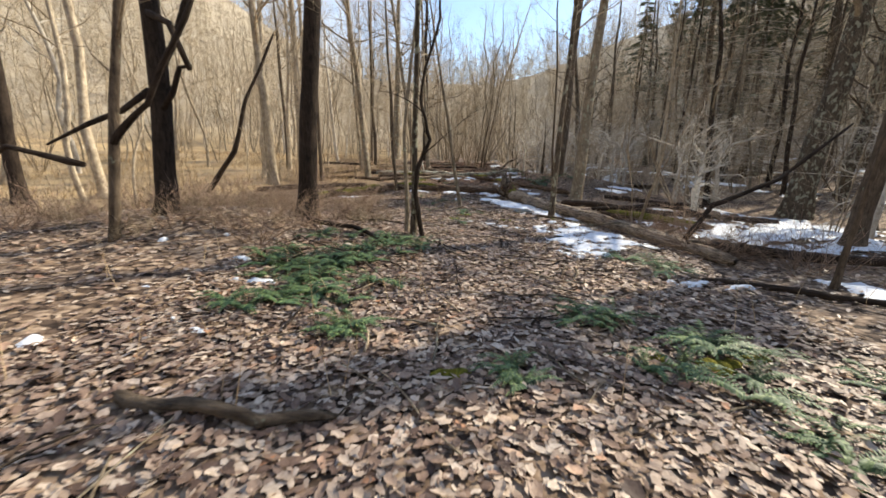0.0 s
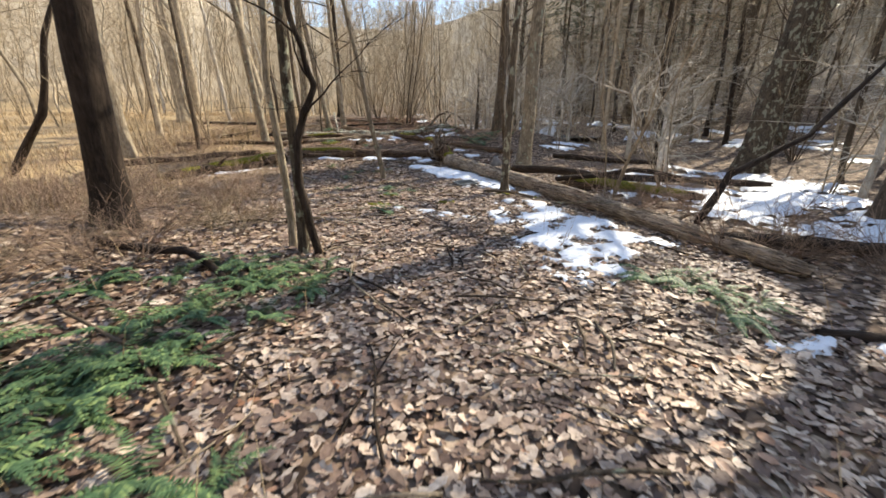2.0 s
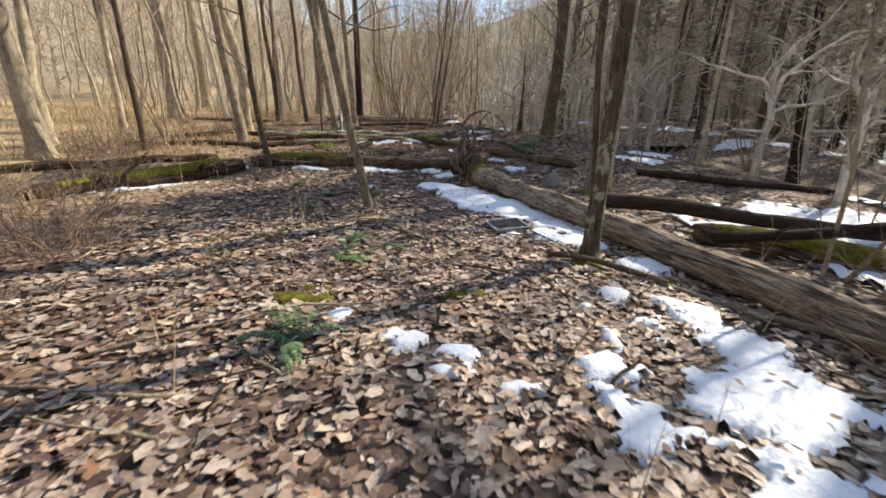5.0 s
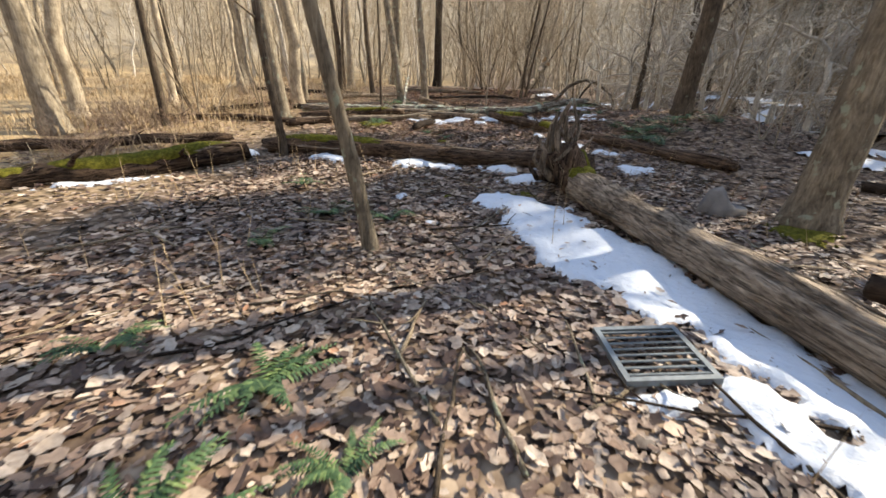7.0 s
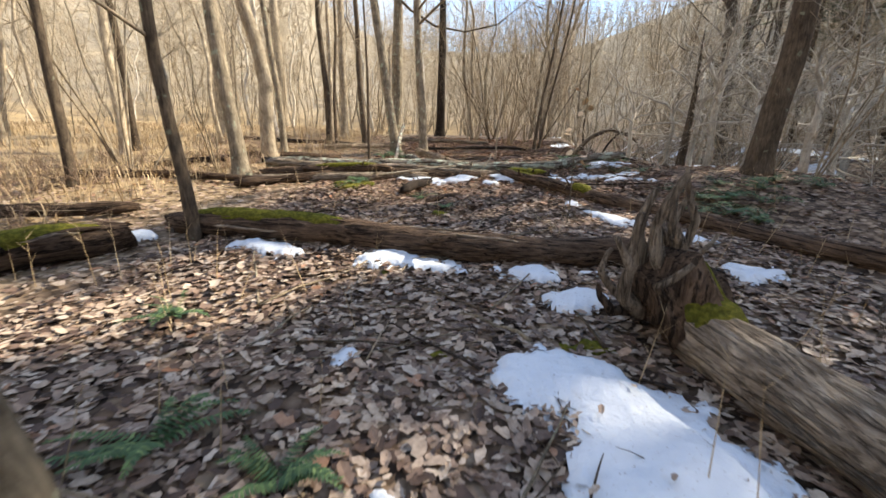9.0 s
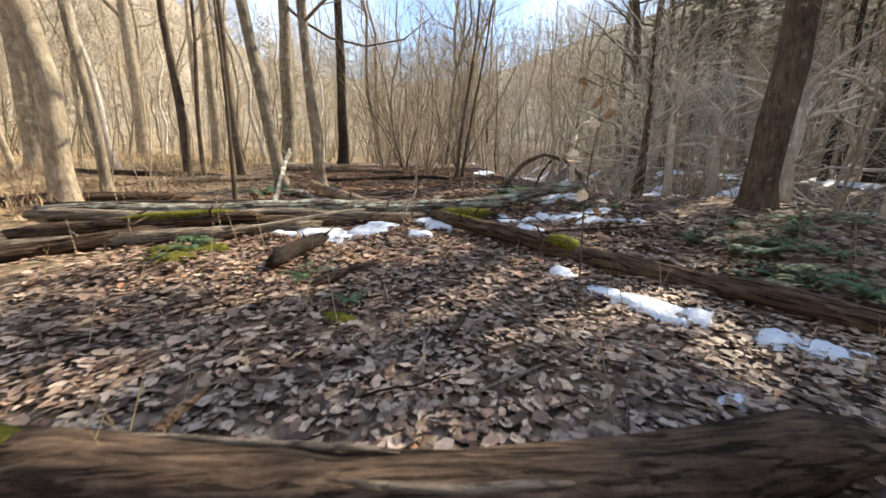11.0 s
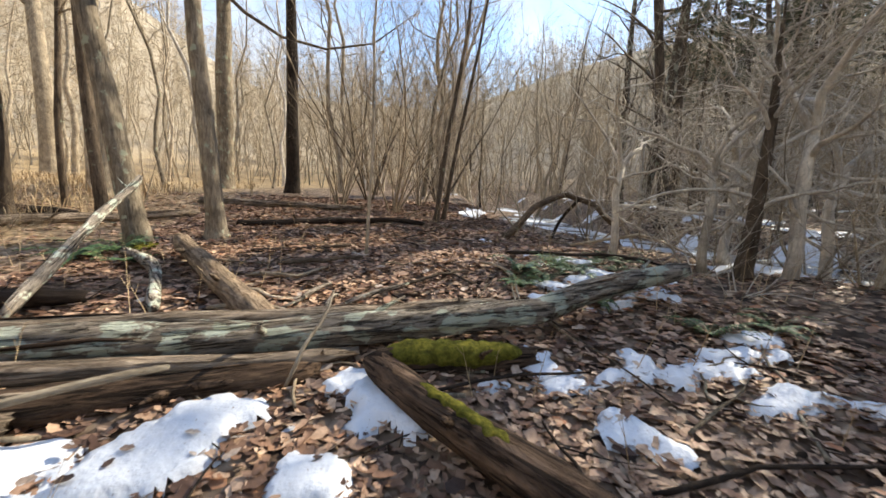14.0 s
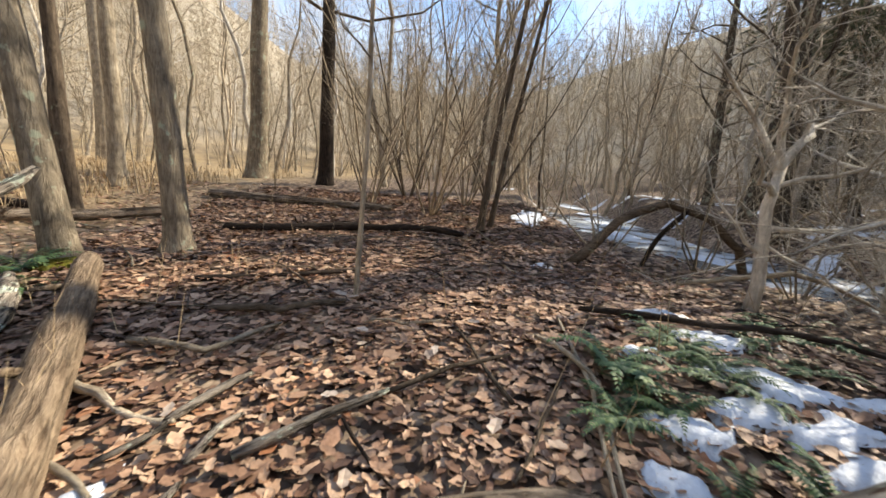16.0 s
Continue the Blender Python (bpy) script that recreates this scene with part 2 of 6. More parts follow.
def mesh_object(name, V, F, mat, smooth=True):
    me = bpy.data.meshes.new(name)
    me.from_pydata(V, [], F)
    me.materials.append(mat)
    if smooth:
        me.polygons.foreach_set("use_smooth", [True] * len(me.polygons))
    me.update()
    return new(name, me)


def part(name, shape, mat, parent, label="", smooth=True):
    """One mesh under a thing; shape is (verts, faces) in the thing's own space."""
    ob = mesh_object(name, shape[0], shape[1], mat, smooth)
    ob.parent = parent
    return tagged(ob, label)


def thing(name, x, y, z, label, category, group="", kind=""):
    e = new(name)
    e.location = (x, y, z)
    e.empty_display_size = 0.1
    return tagged(e, label, category, group, kind)


def tube(shape, pts, radii, sides=8, rough=0.0, freq=3.0, seed=0.0, caps=True, groove=0.0):
    """A tapered tube along pts with uneven girth, added to shape."""
    V, F = shape
    pts = [Vector(p) for p in pts]
    start = len(V)
    n = len(pts)
    side = None
    for i, (p, r) in enumerate(zip(pts, radii)):
        d = (pts[min(i + 1, n - 1)] - pts[max(i - 1, 0)]).normalized()
        if side is None:
            side = d.cross(Vector((0.31, 0.93, 0.17))).normalized()
        side = (side - d * side.dot(d)).normalized()
        other = d.cross(side)
        for k in range(sides):
            a = 2 * math.pi * k / sides
            w = side * math.cos(a) + other * math.sin(a)
            q = r
            if rough:
                s = (p + w * r) * freq + Vector((seed, seed * 1.7, 0))
                q *= 1 + rough * (noise.noise(s) + 0.5 * noise.noise(s * 2.7))
            if groove:
                g = Vector((math.cos(a) * 2.2 + seed, math.sin(a) * 2.2, i * 0.09))
                q *= 1 + groove * (noise.noise(g) + 0.8 * noise.noise(g * 2.3))
            V.append(tuple(p + w * q))
    for i in range(n - 1):
        for k in range(sides):
            a, b = start + i * sides + k, start + i * sides + (k + 1) % sides
            F.append((a, b, b + sides, a + sides))
    if caps:
        F.append(tuple(range(start + sides - 1, start - 1, -1)))
        F.append(tuple(range(start + (n - 1) * sides, start + n * sides)))
    return shape


def bend(p0, p1, n, wob, rng, sag=0.0):
    """n + 1 points from p0 to p1 that stray a little."""
    p0, p1 = Vector(p0), Vector(p1)
    out = []
    o = Vector((rng.uniform(0, 50), rng.uniform(0, 50), rng.uniform(0, 50)))
    L = (p1 - p0).length
    for i in range(n + 1):
        t = i / n
        s = min(1.0, 4 * t * (1 - t) + 0.15) if i not in (0, n) else 0.0
        w = noise.noise_vector(o + Vector((t * L * 0.8, 0, 0)))
        out.append(p0.lerp(p1, t) + Vector((w.x, w.y, w.z)) * wob * s + Vector((0, 0, -sag * 4 * t * (1 - t))))
    return out


def twig(shape, p, d, length, r):
    """A tapered three-sided spike."""
    V, F = shape
    n = len(V)
    u = d.orthogonal().normalized() * r
    w = d.cross(u).normalized() * r
    V.extend([tuple(p + u), tuple(p - u * 0.5 + w * 0.87), tuple(p - u * 0.5 - w * 0.87), tuple(p + d * length)])
    F.extend([(n, n + 1, n + 3), (n + 1, n + 2, n + 3), (n + 2, n, n + 3)])


def limb(shape, p, d, length, r, depth, rng, lift=0.25, wild=0.35):
    """A bare limb that forks into twigs."""
    n = 5 if depth > 1 else 4
    pts, q, e = [p], Vector(p), Vector(d).normalized()
    for _ in range(n):
        e = (e + Vector((rng.uniform(-wild, wild), rng.uniform(-wild, wild), rng.uniform(-wild, wild) + lift * 0.3))).normalized()
        q = q + e * length / n
        pts.append(q)
    tube(shape, pts, [r * (1 - 0.8 * i / n) for i in range(n + 1)], 5 if depth > 1 else 3, caps=False)
    for i in range(1, n + 1):
        for _ in range(1 if depth > 1 else 2):
            a = Vector((rng.uniform(-1, 1), rng.uniform(-1, 1), rng.uniform(-0.3, 0.9))).normalized()
            g = (e * 0.9 + a).normalized()
            if depth > 1:
                limb(shape, pts[i], g, length * rng.uniform(0.35, 0.6), r * 0.45 * (1 - 0.6 * i / n), depth - 1, rng, lift, wild)
            else:
                L = length * rng.uniform(0.3, 0.6)
                k = max(0.003, r * 0.4 * (1 - 0.6 * i / n))
                twig(shape, pts[i], g, L, k)
                for f in (0.35, 0.65):
                    a = Vector((rng.uniform(-1, 1), rng.uniform(-1, 1), rng.uniform(-0.4, 0.8)))
                    twig(shape, pts[i] + g * L * f, (g + a * 0.8).normalized(), L * rng.uniform(0.35, 0.6), k * 0.6)


def tree_shapes(r, h, lean, seed, first=0.3, limbs=14, reach=0.22, wob=0.13, flare=1.5, depth=2, sides=12):
    rng = random.Random(seed)
    top = Vector((lean[0] * h, lean[1] * h, h))
    o = rng.uniform(0, 90)
    pts, rad = [], []
    hs = [0, 0.06, 0.16, 0.35, 0.7, 1.2, 1.9, 2.8, 4, 5.5, 7.2, 9, 11, 13.5, 16, 19, 22, 25]
    hs = [q for q in hs if q < h * 0.95] + [h]
    for q in hs:
        t = q / h
        w = noise.noise_vector(Vector((o, q * 0.35, 0)))
        s = min(1, q * 0.5)
        pts.append(Vector((lean[0] * q + w.x * wob * s, lean[1] * q + w.y * wob * s, q - (0.12 if q == 0 else 0))))
        rad.append(r * (1 - 0.9 * t ** 1.1) * (1 + (flare - 1) * math.exp(-q / max(0.12, r * 1.1))))
    trunk = tube(([], []), pts, rad, sides, 0.14, 3.5 / max(0.15, r * 3), o)
    crown = ([], [])
    for i in range(limbs):
        t = first + (0.98 - first) * (i + rng.random()) / limbs
        q = t * h
        k = max(j for j in range(len(hs)) if hs[j] <= q)
        k = min(k, len(hs) - 2)
        f = (q - hs[k]) / (hs[k + 1] - hs[k])
        p = pts[k].lerp(pts[k + 1], f)
        a = rng.uniform(0, 2 * math.pi)
        d = Vector((math.cos(a), math.sin(a), rng.uniform(0.35, 1.1)))
        L = h * reach * rng.uniform(0.6, 1.2) * (1.15 - 0.65 * t)
        limb(crown, p, d, L, max(0.008, rad[k] * 0.38), depth, rng)
    return trunk, crown


def tree(x, y, r, h, lean=(0, 0), seed=1, mat=BARK_GREY, label="", crown_mat=None, **kw):
    trunk, crown = tree_shapes(r, h, lean, seed, **kw)
    e = thing("tree", x, y, H(x, y), label or "bare grey-brown deciduous tree rooted in leaf litter", "tree", "bare trees of the wood")
    part("trunk", trunk, mat, e)
    tagged(part("crown", crown, crown_mat or (mat if mat in (BARK_DARK, BARK_WHITE) else TWIG), e, "bare limbs and twigs"), kind="stuff")
    return e


# ---- the lie of the land ----
PROFILE_Y = (-400, 13.5, 16, 18, 20.5, 22, 25, 27, 28.5, 31, 34, 45, 60, 400)
PROFILE_Z = (0, 0, 0.1, 0.27, 0.5, 0.62, 0.86, 0.98, 1.12, 1.32, 1.58, 1.75, 1.8, 1.8)
STREAM_Y = (-60, 16, 22, 27, 30, 34, 40, 50, 70, 120)
STREAM_X = (13, 13, 12.5, 9.4, 7.9, 7.6, 8.6, 10.5, 14, 22)


def ramp_up(v, a, b):
    t = np.clip((v - a) / (b - a), 0, 1)
    return t * t * (3 - 2 * t)


def land(x, y):
    x, y = np.asarray(x, float), np.asarray(y, float)
    z = np.interp(y, PROFILE_Y, PROFILE_Z)
    z = z + 0.5 * np.exp(-((x + 4.6) ** 2 + (y - 7.6) ** 2) / 7.2)
    z = z + 0.4 * np.exp(-((x - 6.2) ** 2 + (y - 21.6) ** 2) / 5.5)
    z = z + 0.18 * np.exp(-((x - 3.3) ** 2 + (y - 24.3) ** 2) / 2.6)
    d = np.abs(x - np.interp(y, STREAM_Y, STREAM_X))
    z = z - (0.25 + 0.95 * ramp_up(y, 20, 31)) * (1 - ramp_up(d, 1.8, 3.7))
    z = z + 0.05 * np.sin(1.1 * x + 0.7 * y) * np.sin(0.9 * y - 0.5 * x) * ramp_up(np.abs(x - 1), 2, 6)
    z = z + 0.02 * np.sin(4.1 * x + 1.3) * np.sin(3.7 * y) + 0.012 * np.sin(9 * x + 2 * y) * np.sin(8 * y - 3 * x)
    # wooded slopes around: near on the shady side, far elsewhere
    side = ramp_up(x - 0.12 * y, 16, 115) * 42
    r = np.hypot(x, y - 10)
    az = np.degrees(np.arctan2(x, y - 10))
    tall = 37 + 32 * ramp_up(-az, 12, 34) + 24 * ramp_up(az, 4, 34)
    z = z + np.maximum(side, ramp_up(r, 52, 205) * tall)
    return z


def H(x, y):
    return float(land(x, y))


def graded(a, b, step, lo, hi, grow=1.16):
    mid = list(np.arange(a, b + 1e-6, step))
    s, left = step, a
    out = []
    while left > lo:
        s *= grow
        left -= s
        out.append(left)
    s, right = step, b
    tail = []
    while right < hi:
        s *= grow
        right += s
        tail.append(right)
    return np.array(out[::-1] + mid + tail)


def ground():
    xs, ys = graded(-6, 9, 0.13, -900, 900), graded(-2, 34, 0.13, -900, 900)
    X, Y = np.meshgrid(xs, ys)
    Z = land(X, Y)
    V = np.stack([X, Y, Z], -1).reshape(-1, 3)
    nx, ny = len(xs), len(ys)
    idx = np.arange(nx * ny).reshape(ny, nx)
    F = np.stack([idx[:-1, :-1], idx[:-1, 1:], idx[1:, 1:], idx[1:, :-1]], -1).reshape(-1, 4)
    ob = mesh_object("ground", V.tolist(), F.tolist(), GROUND)
    return tagged(ob, "forest floor covered in brown fallen leaves", "ground", kind="structure")


GROUND_SHEET = ground()
ice = mesh_object("water", [(3, 24.5, 0.50), (30, 24.5, 0.50), (30, 75, 0.62), (3, 75, 0.62)], [(0, 1, 2, 3)], ICE)
tagged(ice, "half-frozen stream with grey ice and snow", "stream", kind="structure")

# ---- trees beside the path ----
NEAR = [
    tree(-2.93, 8.54, 0.195, 17, (0.075, 0), 3, BARK_DARK, "straight tree among brambles, its bark darkened for shade", first=0.42),
    tree(-5.0, 7.2, 0.175, 15, (0.0, 0.03), 5, BARK_DARK, "dark tree with dead broken side limbs", first=0.4),
    tree(-4.75, 5.65, 0.075, 8, (0.15, 0.02), 6, BARK_BROWN, "thin leaning tree with crooked low limbs", first=0.2, limbs=8, flare=1.2),
    tree(-12.0, 11.3, 0.19, 14, (-0.02, 0), 7, BARK_DARK, first=0.3),
    tree(-0.74, 7.9, 0.045, 8, (0.03, 0.01), 8, BARK_GREY, "slender stem of a clump of saplings", first=0.22, limbs=9, wob=0.35, flare=1.25),
    tree(-0.6, 7.78, 0.062, 10, (0.04, 0.02), 9, BARK_MOTTLED, "slender stem of a clump of saplings", first=0.3, limbs=9, wob=0.3, flare=1.25),
    tree(3.08, 11.44, 0.08, 15, (0.03, 0.0), 11, BARK_MOTTLED, "brown tree with flaky bark and a mossy foot beside the log", first=0.3, flare=1.6),
    tree(3.16, 11.58, 0.034, 11, (-0.05, 0.02), 12, BARK_BROWN, "thin crooked tree close beside a thicker one", first=0.25, flare=1.3),
    tree(5.0, 15.35, 0.215, 18, (0.05, 0.01), 13, BARK_GREY, "thick grey-brown tree with a mossy foot behind the log", first=0.35, flare=1.45),
    tree(13.3, 15.2, 0.42, 20, (0.12, 0), 14, BARK_MOTTLED, "thick leaning tree at the snowy hollow", first=0.3),
    tree(5.15, 5.05, 0.04, 8, (0.1, 0.0), 15, BARK_BROWN, "thin leaning tree among the leaves", first=0.3, limbs=8),
    tree(8.3, 8.0, 0.17, 15, (0.06, 0), 16, BARK_BROWN, first=0.3),
    tree(0.555, 13.95, 0.064, 9, (-0.185, 0.0), 17, BARK_GREY, "thin leaning sapling with smooth grey bark", first=0.28, limbs=9, wob=0.22, flare=1.3),
    tree(-2.1, 17.55, 0.072, 9, (-0.07, 0), 18, BARK_BROWN, "thin forked sapling beside the fallen log", first=0.12, limbs=10, wob=0.2, flare=1.25),
    tree(-4.05, 21.4, 0.15, 15, (-0.1, 0), 19, BARK_GREY, "leaning grey tree with a greenish foot", first=0.25),
    tree(-7.95, 18.7, 0.23, 17, (-0.06, 0), 20, BARK_PALE, "pale leaning tree with a broken low limb", first=0.3),
    tree(-5.95, 19.5, 0.085, 12, (-0.02, 0), 21, BARK_BROWN, first=0.25, flare=1.2),
    tree(-9.0, 23.6, 0.12, 15, (0.02, 0), 22, BARK_PALE, "pale slender tree in the clearing", first=0.35),
    tree(-9.4, 24.4, 0.11, 14, (-0.03, 0), 23, BARK_BROWN, first=0.35),
    tree(-10.6, 30.4, 0.33, 19, (-0.03, 0), 24, BARK_PALE, "stout pale tree in the clearing", first=0.35),
    tree(-5.2, 25.3, 0.1, 16, (-0.07, 0), 25, BARK_GREY, first=0.35),
    tree(-3.5, 27.9, 0.1, 15, (-0.06, 0), 26, BARK_BROWN, first=0.35),
    tree(-4.35, 35.4, 0.3, 20, (0.02, 0), 27, BARK_GREY, "stout grey tree standing beside the path", first=0.38),
    tree(-1.75, 34.3, 0.21, 19, (0.0, 0), 28, BARK_DARK, "straight dark tree beside the path", first=0.35),
    tree(-6.7, 32.5, 0.1, 16, (0.0, 0), 29, BARK_PALE, first=0.4),
    # brown bark on the tan-grey knoll tree: its shade is in the colour
    tree(6.08, 21.75, 0.205, 20, (0.035, 0.0), 30, BARK_BROWN, "thick tan-grey tree on a low knoll", first=0.38, flare=1.35),
    tree(-2.0, 23.7, 0.04, 7, (-0.02, 0), 31, BARK_BROWN, "thin upright sapling beside the logs", first=0.35, limbs=6, flare=1.1),
    tree(-1.85, 25.95, 0.145, 15, (-0.16, 0.01), 32, BARK_GREY, "leaning grey tree with a dark and a pale flank", first=0.35, flare=1.35, wob=0.06),
    tree(-1.12, 26.6, 0.135, 15, (-0.06, 0), 33, BARK_GREY, "brown tree with rough bark and spreading roots", first=0.22, limbs=16, flare=1.6, wob=0.05),
    tree(-4.7, 27.5, 0.11, 14, (-0.04, 0), 34, BARK_BROWN, first=0.3),
    tree(-5.6, 31.3, 0.17, 16, (0.0, 0), 35, BARK_PALE, "pale tree forked near the ground", first=0.3),
    tree(-5.3, 29.6, 0.07, 11, (0.02, 0), 36, BARK_BROWN, first=0.3, flare=1.15),
    tree(-13.5, 40.5, 0.36, 20, (-0.02, 0), 37, BARK_PALE, first=0.35),
    tree(1.2, 25.4, 0.024, 5, (0.03, 0), 38, BARK_PALE, "thin pale sapling beside the path", first=0.35, limbs=7, flare=1.05, wob=0.12),
    tree(10.0, 19.2, 0.09, 12, (0.0, 0), 39, BARK_PALE, "slender pale tree in the shade", first=0.4),
    tree(15.5, 30.0, 0.14, 15, (0.0, 0), 40, BARK_PALE, "slender pale tree in the shade", first=0.4),
    tree(5.75, 24.3, 0.1, 3.2, (0.02, 0), 42, BARK_BROWN, "broken snag with pale dead twigs", BARK_WHITE, first=0.2, limbs=15, reach=0.55, flare=1.3),
    tree(2.55, 29.0, 0.06, 8, (0.1, 0), 43, BARK_BROWN, "leaning sapling of the thicket", first=0.2, limbs=9),
    tree(2.75, 29.3, 0.05, 8, (0.16, 0), 44, BARK_BROWN, "leaning sapling of the thicket", first=0.2, limbs=9),
]


def crooked_stem():
    rg = random.Random(10)
    e = thing("tree", -0.44, 7.66, H(-0.44, 7.66), "crooked dark vine-like stem of a clump of saplings", "tree", "bare trees of the wood")
    turns = [(0.03, -0.05), (-0.06, 0.35), (-0.16, 0.85), (-0.15, 1.3), (-0.06, 1.6), (0.05, 1.85), (-0.05, 2.2), (-0.17, 2.55), (-0.12, 3.1), (0.08, 3.9), (0.02, 4.8), (0.15, 5.8)]
    pts = []
    for (xa, za), (xb, zb) in zip(turns, turns[1:]):
        pts += bend((xa + 0.05 * za, 0.02, za), (xb + 0.05 * zb, 0.02, zb), 3, 0.035, rg)[:-1]
    part("trunk", tube(([], []), pts, [0.05 - 0.036 * i / len(pts) for i in range(len(pts))], 9, 0.25, 7, 3), BARK_DARK, e)
    sh = ([], [])
    for k in (11, 15, 19, 22, 25, 28, 31):
        limb(sh, pts[k], Vector((rg.uniform(-1, 1), rg.uniform(-1, 1), 0.8)), rg.uniform(0.7, 1.5), 0.014, 2, rg)
    tagged(part("crown", sh, BARK_DARK, e, "bare limbs and twigs"), kind="stuff")
    return e


NEAR.append(crooked_stem())
host = next(o for o in NEAR if abs(o.location.x + 4.35) < 0.01)
vine = tube(([], []), [(0.1, -0.1, 6.6), (0.9, -0.2, 5.9), (2.1, -0.3, 5.2), (3.6, -0.4, 4.9), (5.2, -0.5, 5.2), (6.6, -0.5, 6.3)], [0.07, 0.06, 0.05, 0.04, 0.03, 0.012], 6)
part("low_limb", vine, BARK_BROWN, host, "long drooping bare limb")
snaggy = next(o for o in NEAR if abs(o.location.x + 5.0) < 0.01)
for pts in ([(0.1, 0, 2.35), (0.45, -0.1, 2.75), (0.75, -0.15, 3.4), (1.3, -0.2, 4.3)], [(0.08, 0, 1.75), (0.38, -0.1, 2.05), (0.55, -0.12, 2.45), (0.75, -0.1, 2.5)], [(-0.08, 0, 2.1), (-0.5, -0.1, 1.75), (-1.1, -0.15, 1.5), (-1.9, -0.1, 1.15)], [(0.05, 0, 3.3), (0.5, -0.2, 3.1), (0.8, -0.25, 2.4)]):
    part("broken_limb", tube(([], []), pts, [0.06, 0.052, 0.042, 0.02][:len(pts)], 7, 0.2, 5), BARK_DARK, next(c for c in snaggy.children if c.name.startswith("trunk")), "dark dead broken limb")


# ---- the wood around: copies of a few bare trees ----
rng = random.Random(77)
KINDS = []
for i, (r, h, m) in enumerate([(0.085, 13, BARK_PALE), (0.13, 16, BARK_PALE), (0.06, 11, BARK_GREY), (0.19, 18, BARK_PALE), (0.1, 15, BARK_GREY), (0.05, 9, BARK_PALE), (0.12, 15, BARK_WHITE)]):
    KINDS.append((r, h, m, 500 + i))


def far_enough(x, y, d, spots):
    return all((x - a) ** 2 + (y - b) ** 2 > d * d for a, b in spots)


spots = [(o.location.x, o.location.y) for o in NEAR]
protos = []
for r, h, m, s in KINDS:
    protos.append(tree(-30 + len(protos) * 4.1, 48 + (len(protos) % 3) * 3, r, h, (rng.uniform(-0.05, 0.05), 0), s, m, "slender bare tree standing in the wood", first=0.3, limbs=18, depth=1, sides=8, wob=0.7))
count = 0
for _ in range(4000):
    if count >= 190:
        break
    x, y = rng.uniform(-45, 26), rng.uniform(-6, 78)
    if -3.6 < x < 5 and y < 33 or abs(x - float(np.interp(y, STREAM_Y, STREAM_X))) < 2.8 and y > 4:
        continue
    if -8 < x < -2 and y < 18 or 4.5 < x < 13 and y < 21 or (x > 5 and rng.random() < 0.2):
        continue
    if not far_enough(x, y, 1.5, spots):
        continue
    spots.append((x, y))
    s = rng.uniform(0.8, 1.2)
    k = copy_thing(rng.choice(protos), pose(x, y, H(x, y), rng.uniform(-9, 9), rng.uniform(-9, 9), rng.uniform(0, 360)))
    k.scale = (s, s, s)
    count += 1


brown = [tree(x, y, r, h, (l, 0), sd, m, "brown tree of the shady wood with dead low twigs", cm, first=0.1, limbs=20, depth=1, sides=9, wob=0.3, reach=0.17) for x, y, r, h, l, sd, m, cm in [(14.6, 11.4, 0.16, 16, 0.08, 520, BARK_BROWN, BARK_BROWN), (16.4, 19.6, 0.11, 14, -0.05, 521, BARK_DARK, TWIG), (11.6, 5.2, 0.2, 17, 0.1, 522, BARK_MOTTLED, BARK_BROWN), (17.5, 30.5, 0.09, 13, 0.03, 523, BARK_BROWN, BARK_PALE)]]
spots += [(o.location.x, o.location.y) for o in brown]
count = 0
for _ in range(2000):
    if count >= 40:
        break
    x, y = rng.uniform(8.5, 25), rng.uniform(-4, 44)
    if abs(x - float(np.interp(y, STREAM_Y, STREAM_X))) < 2.2 and y > 18 or x < 13 and 20 < y < 32 or not far_enough(x, y, 1.3, spots):
        continue
    spots.append((x, y))
    s = rng.uniform(0.85, 1.2)
    if x > 6 and abs((x - 0.5) * 0.5 - (y - 2.2) * 0.866) < 1.7:
        y -= 4.5
    k = copy_thing(rng.choice(brown), pose(x, y, H(x, y), rng.uniform(-7, 7), rng.uniform(-7, 7), rng.uniform(0, 360)))
    k.scale = (s, s, s)
    count += 1


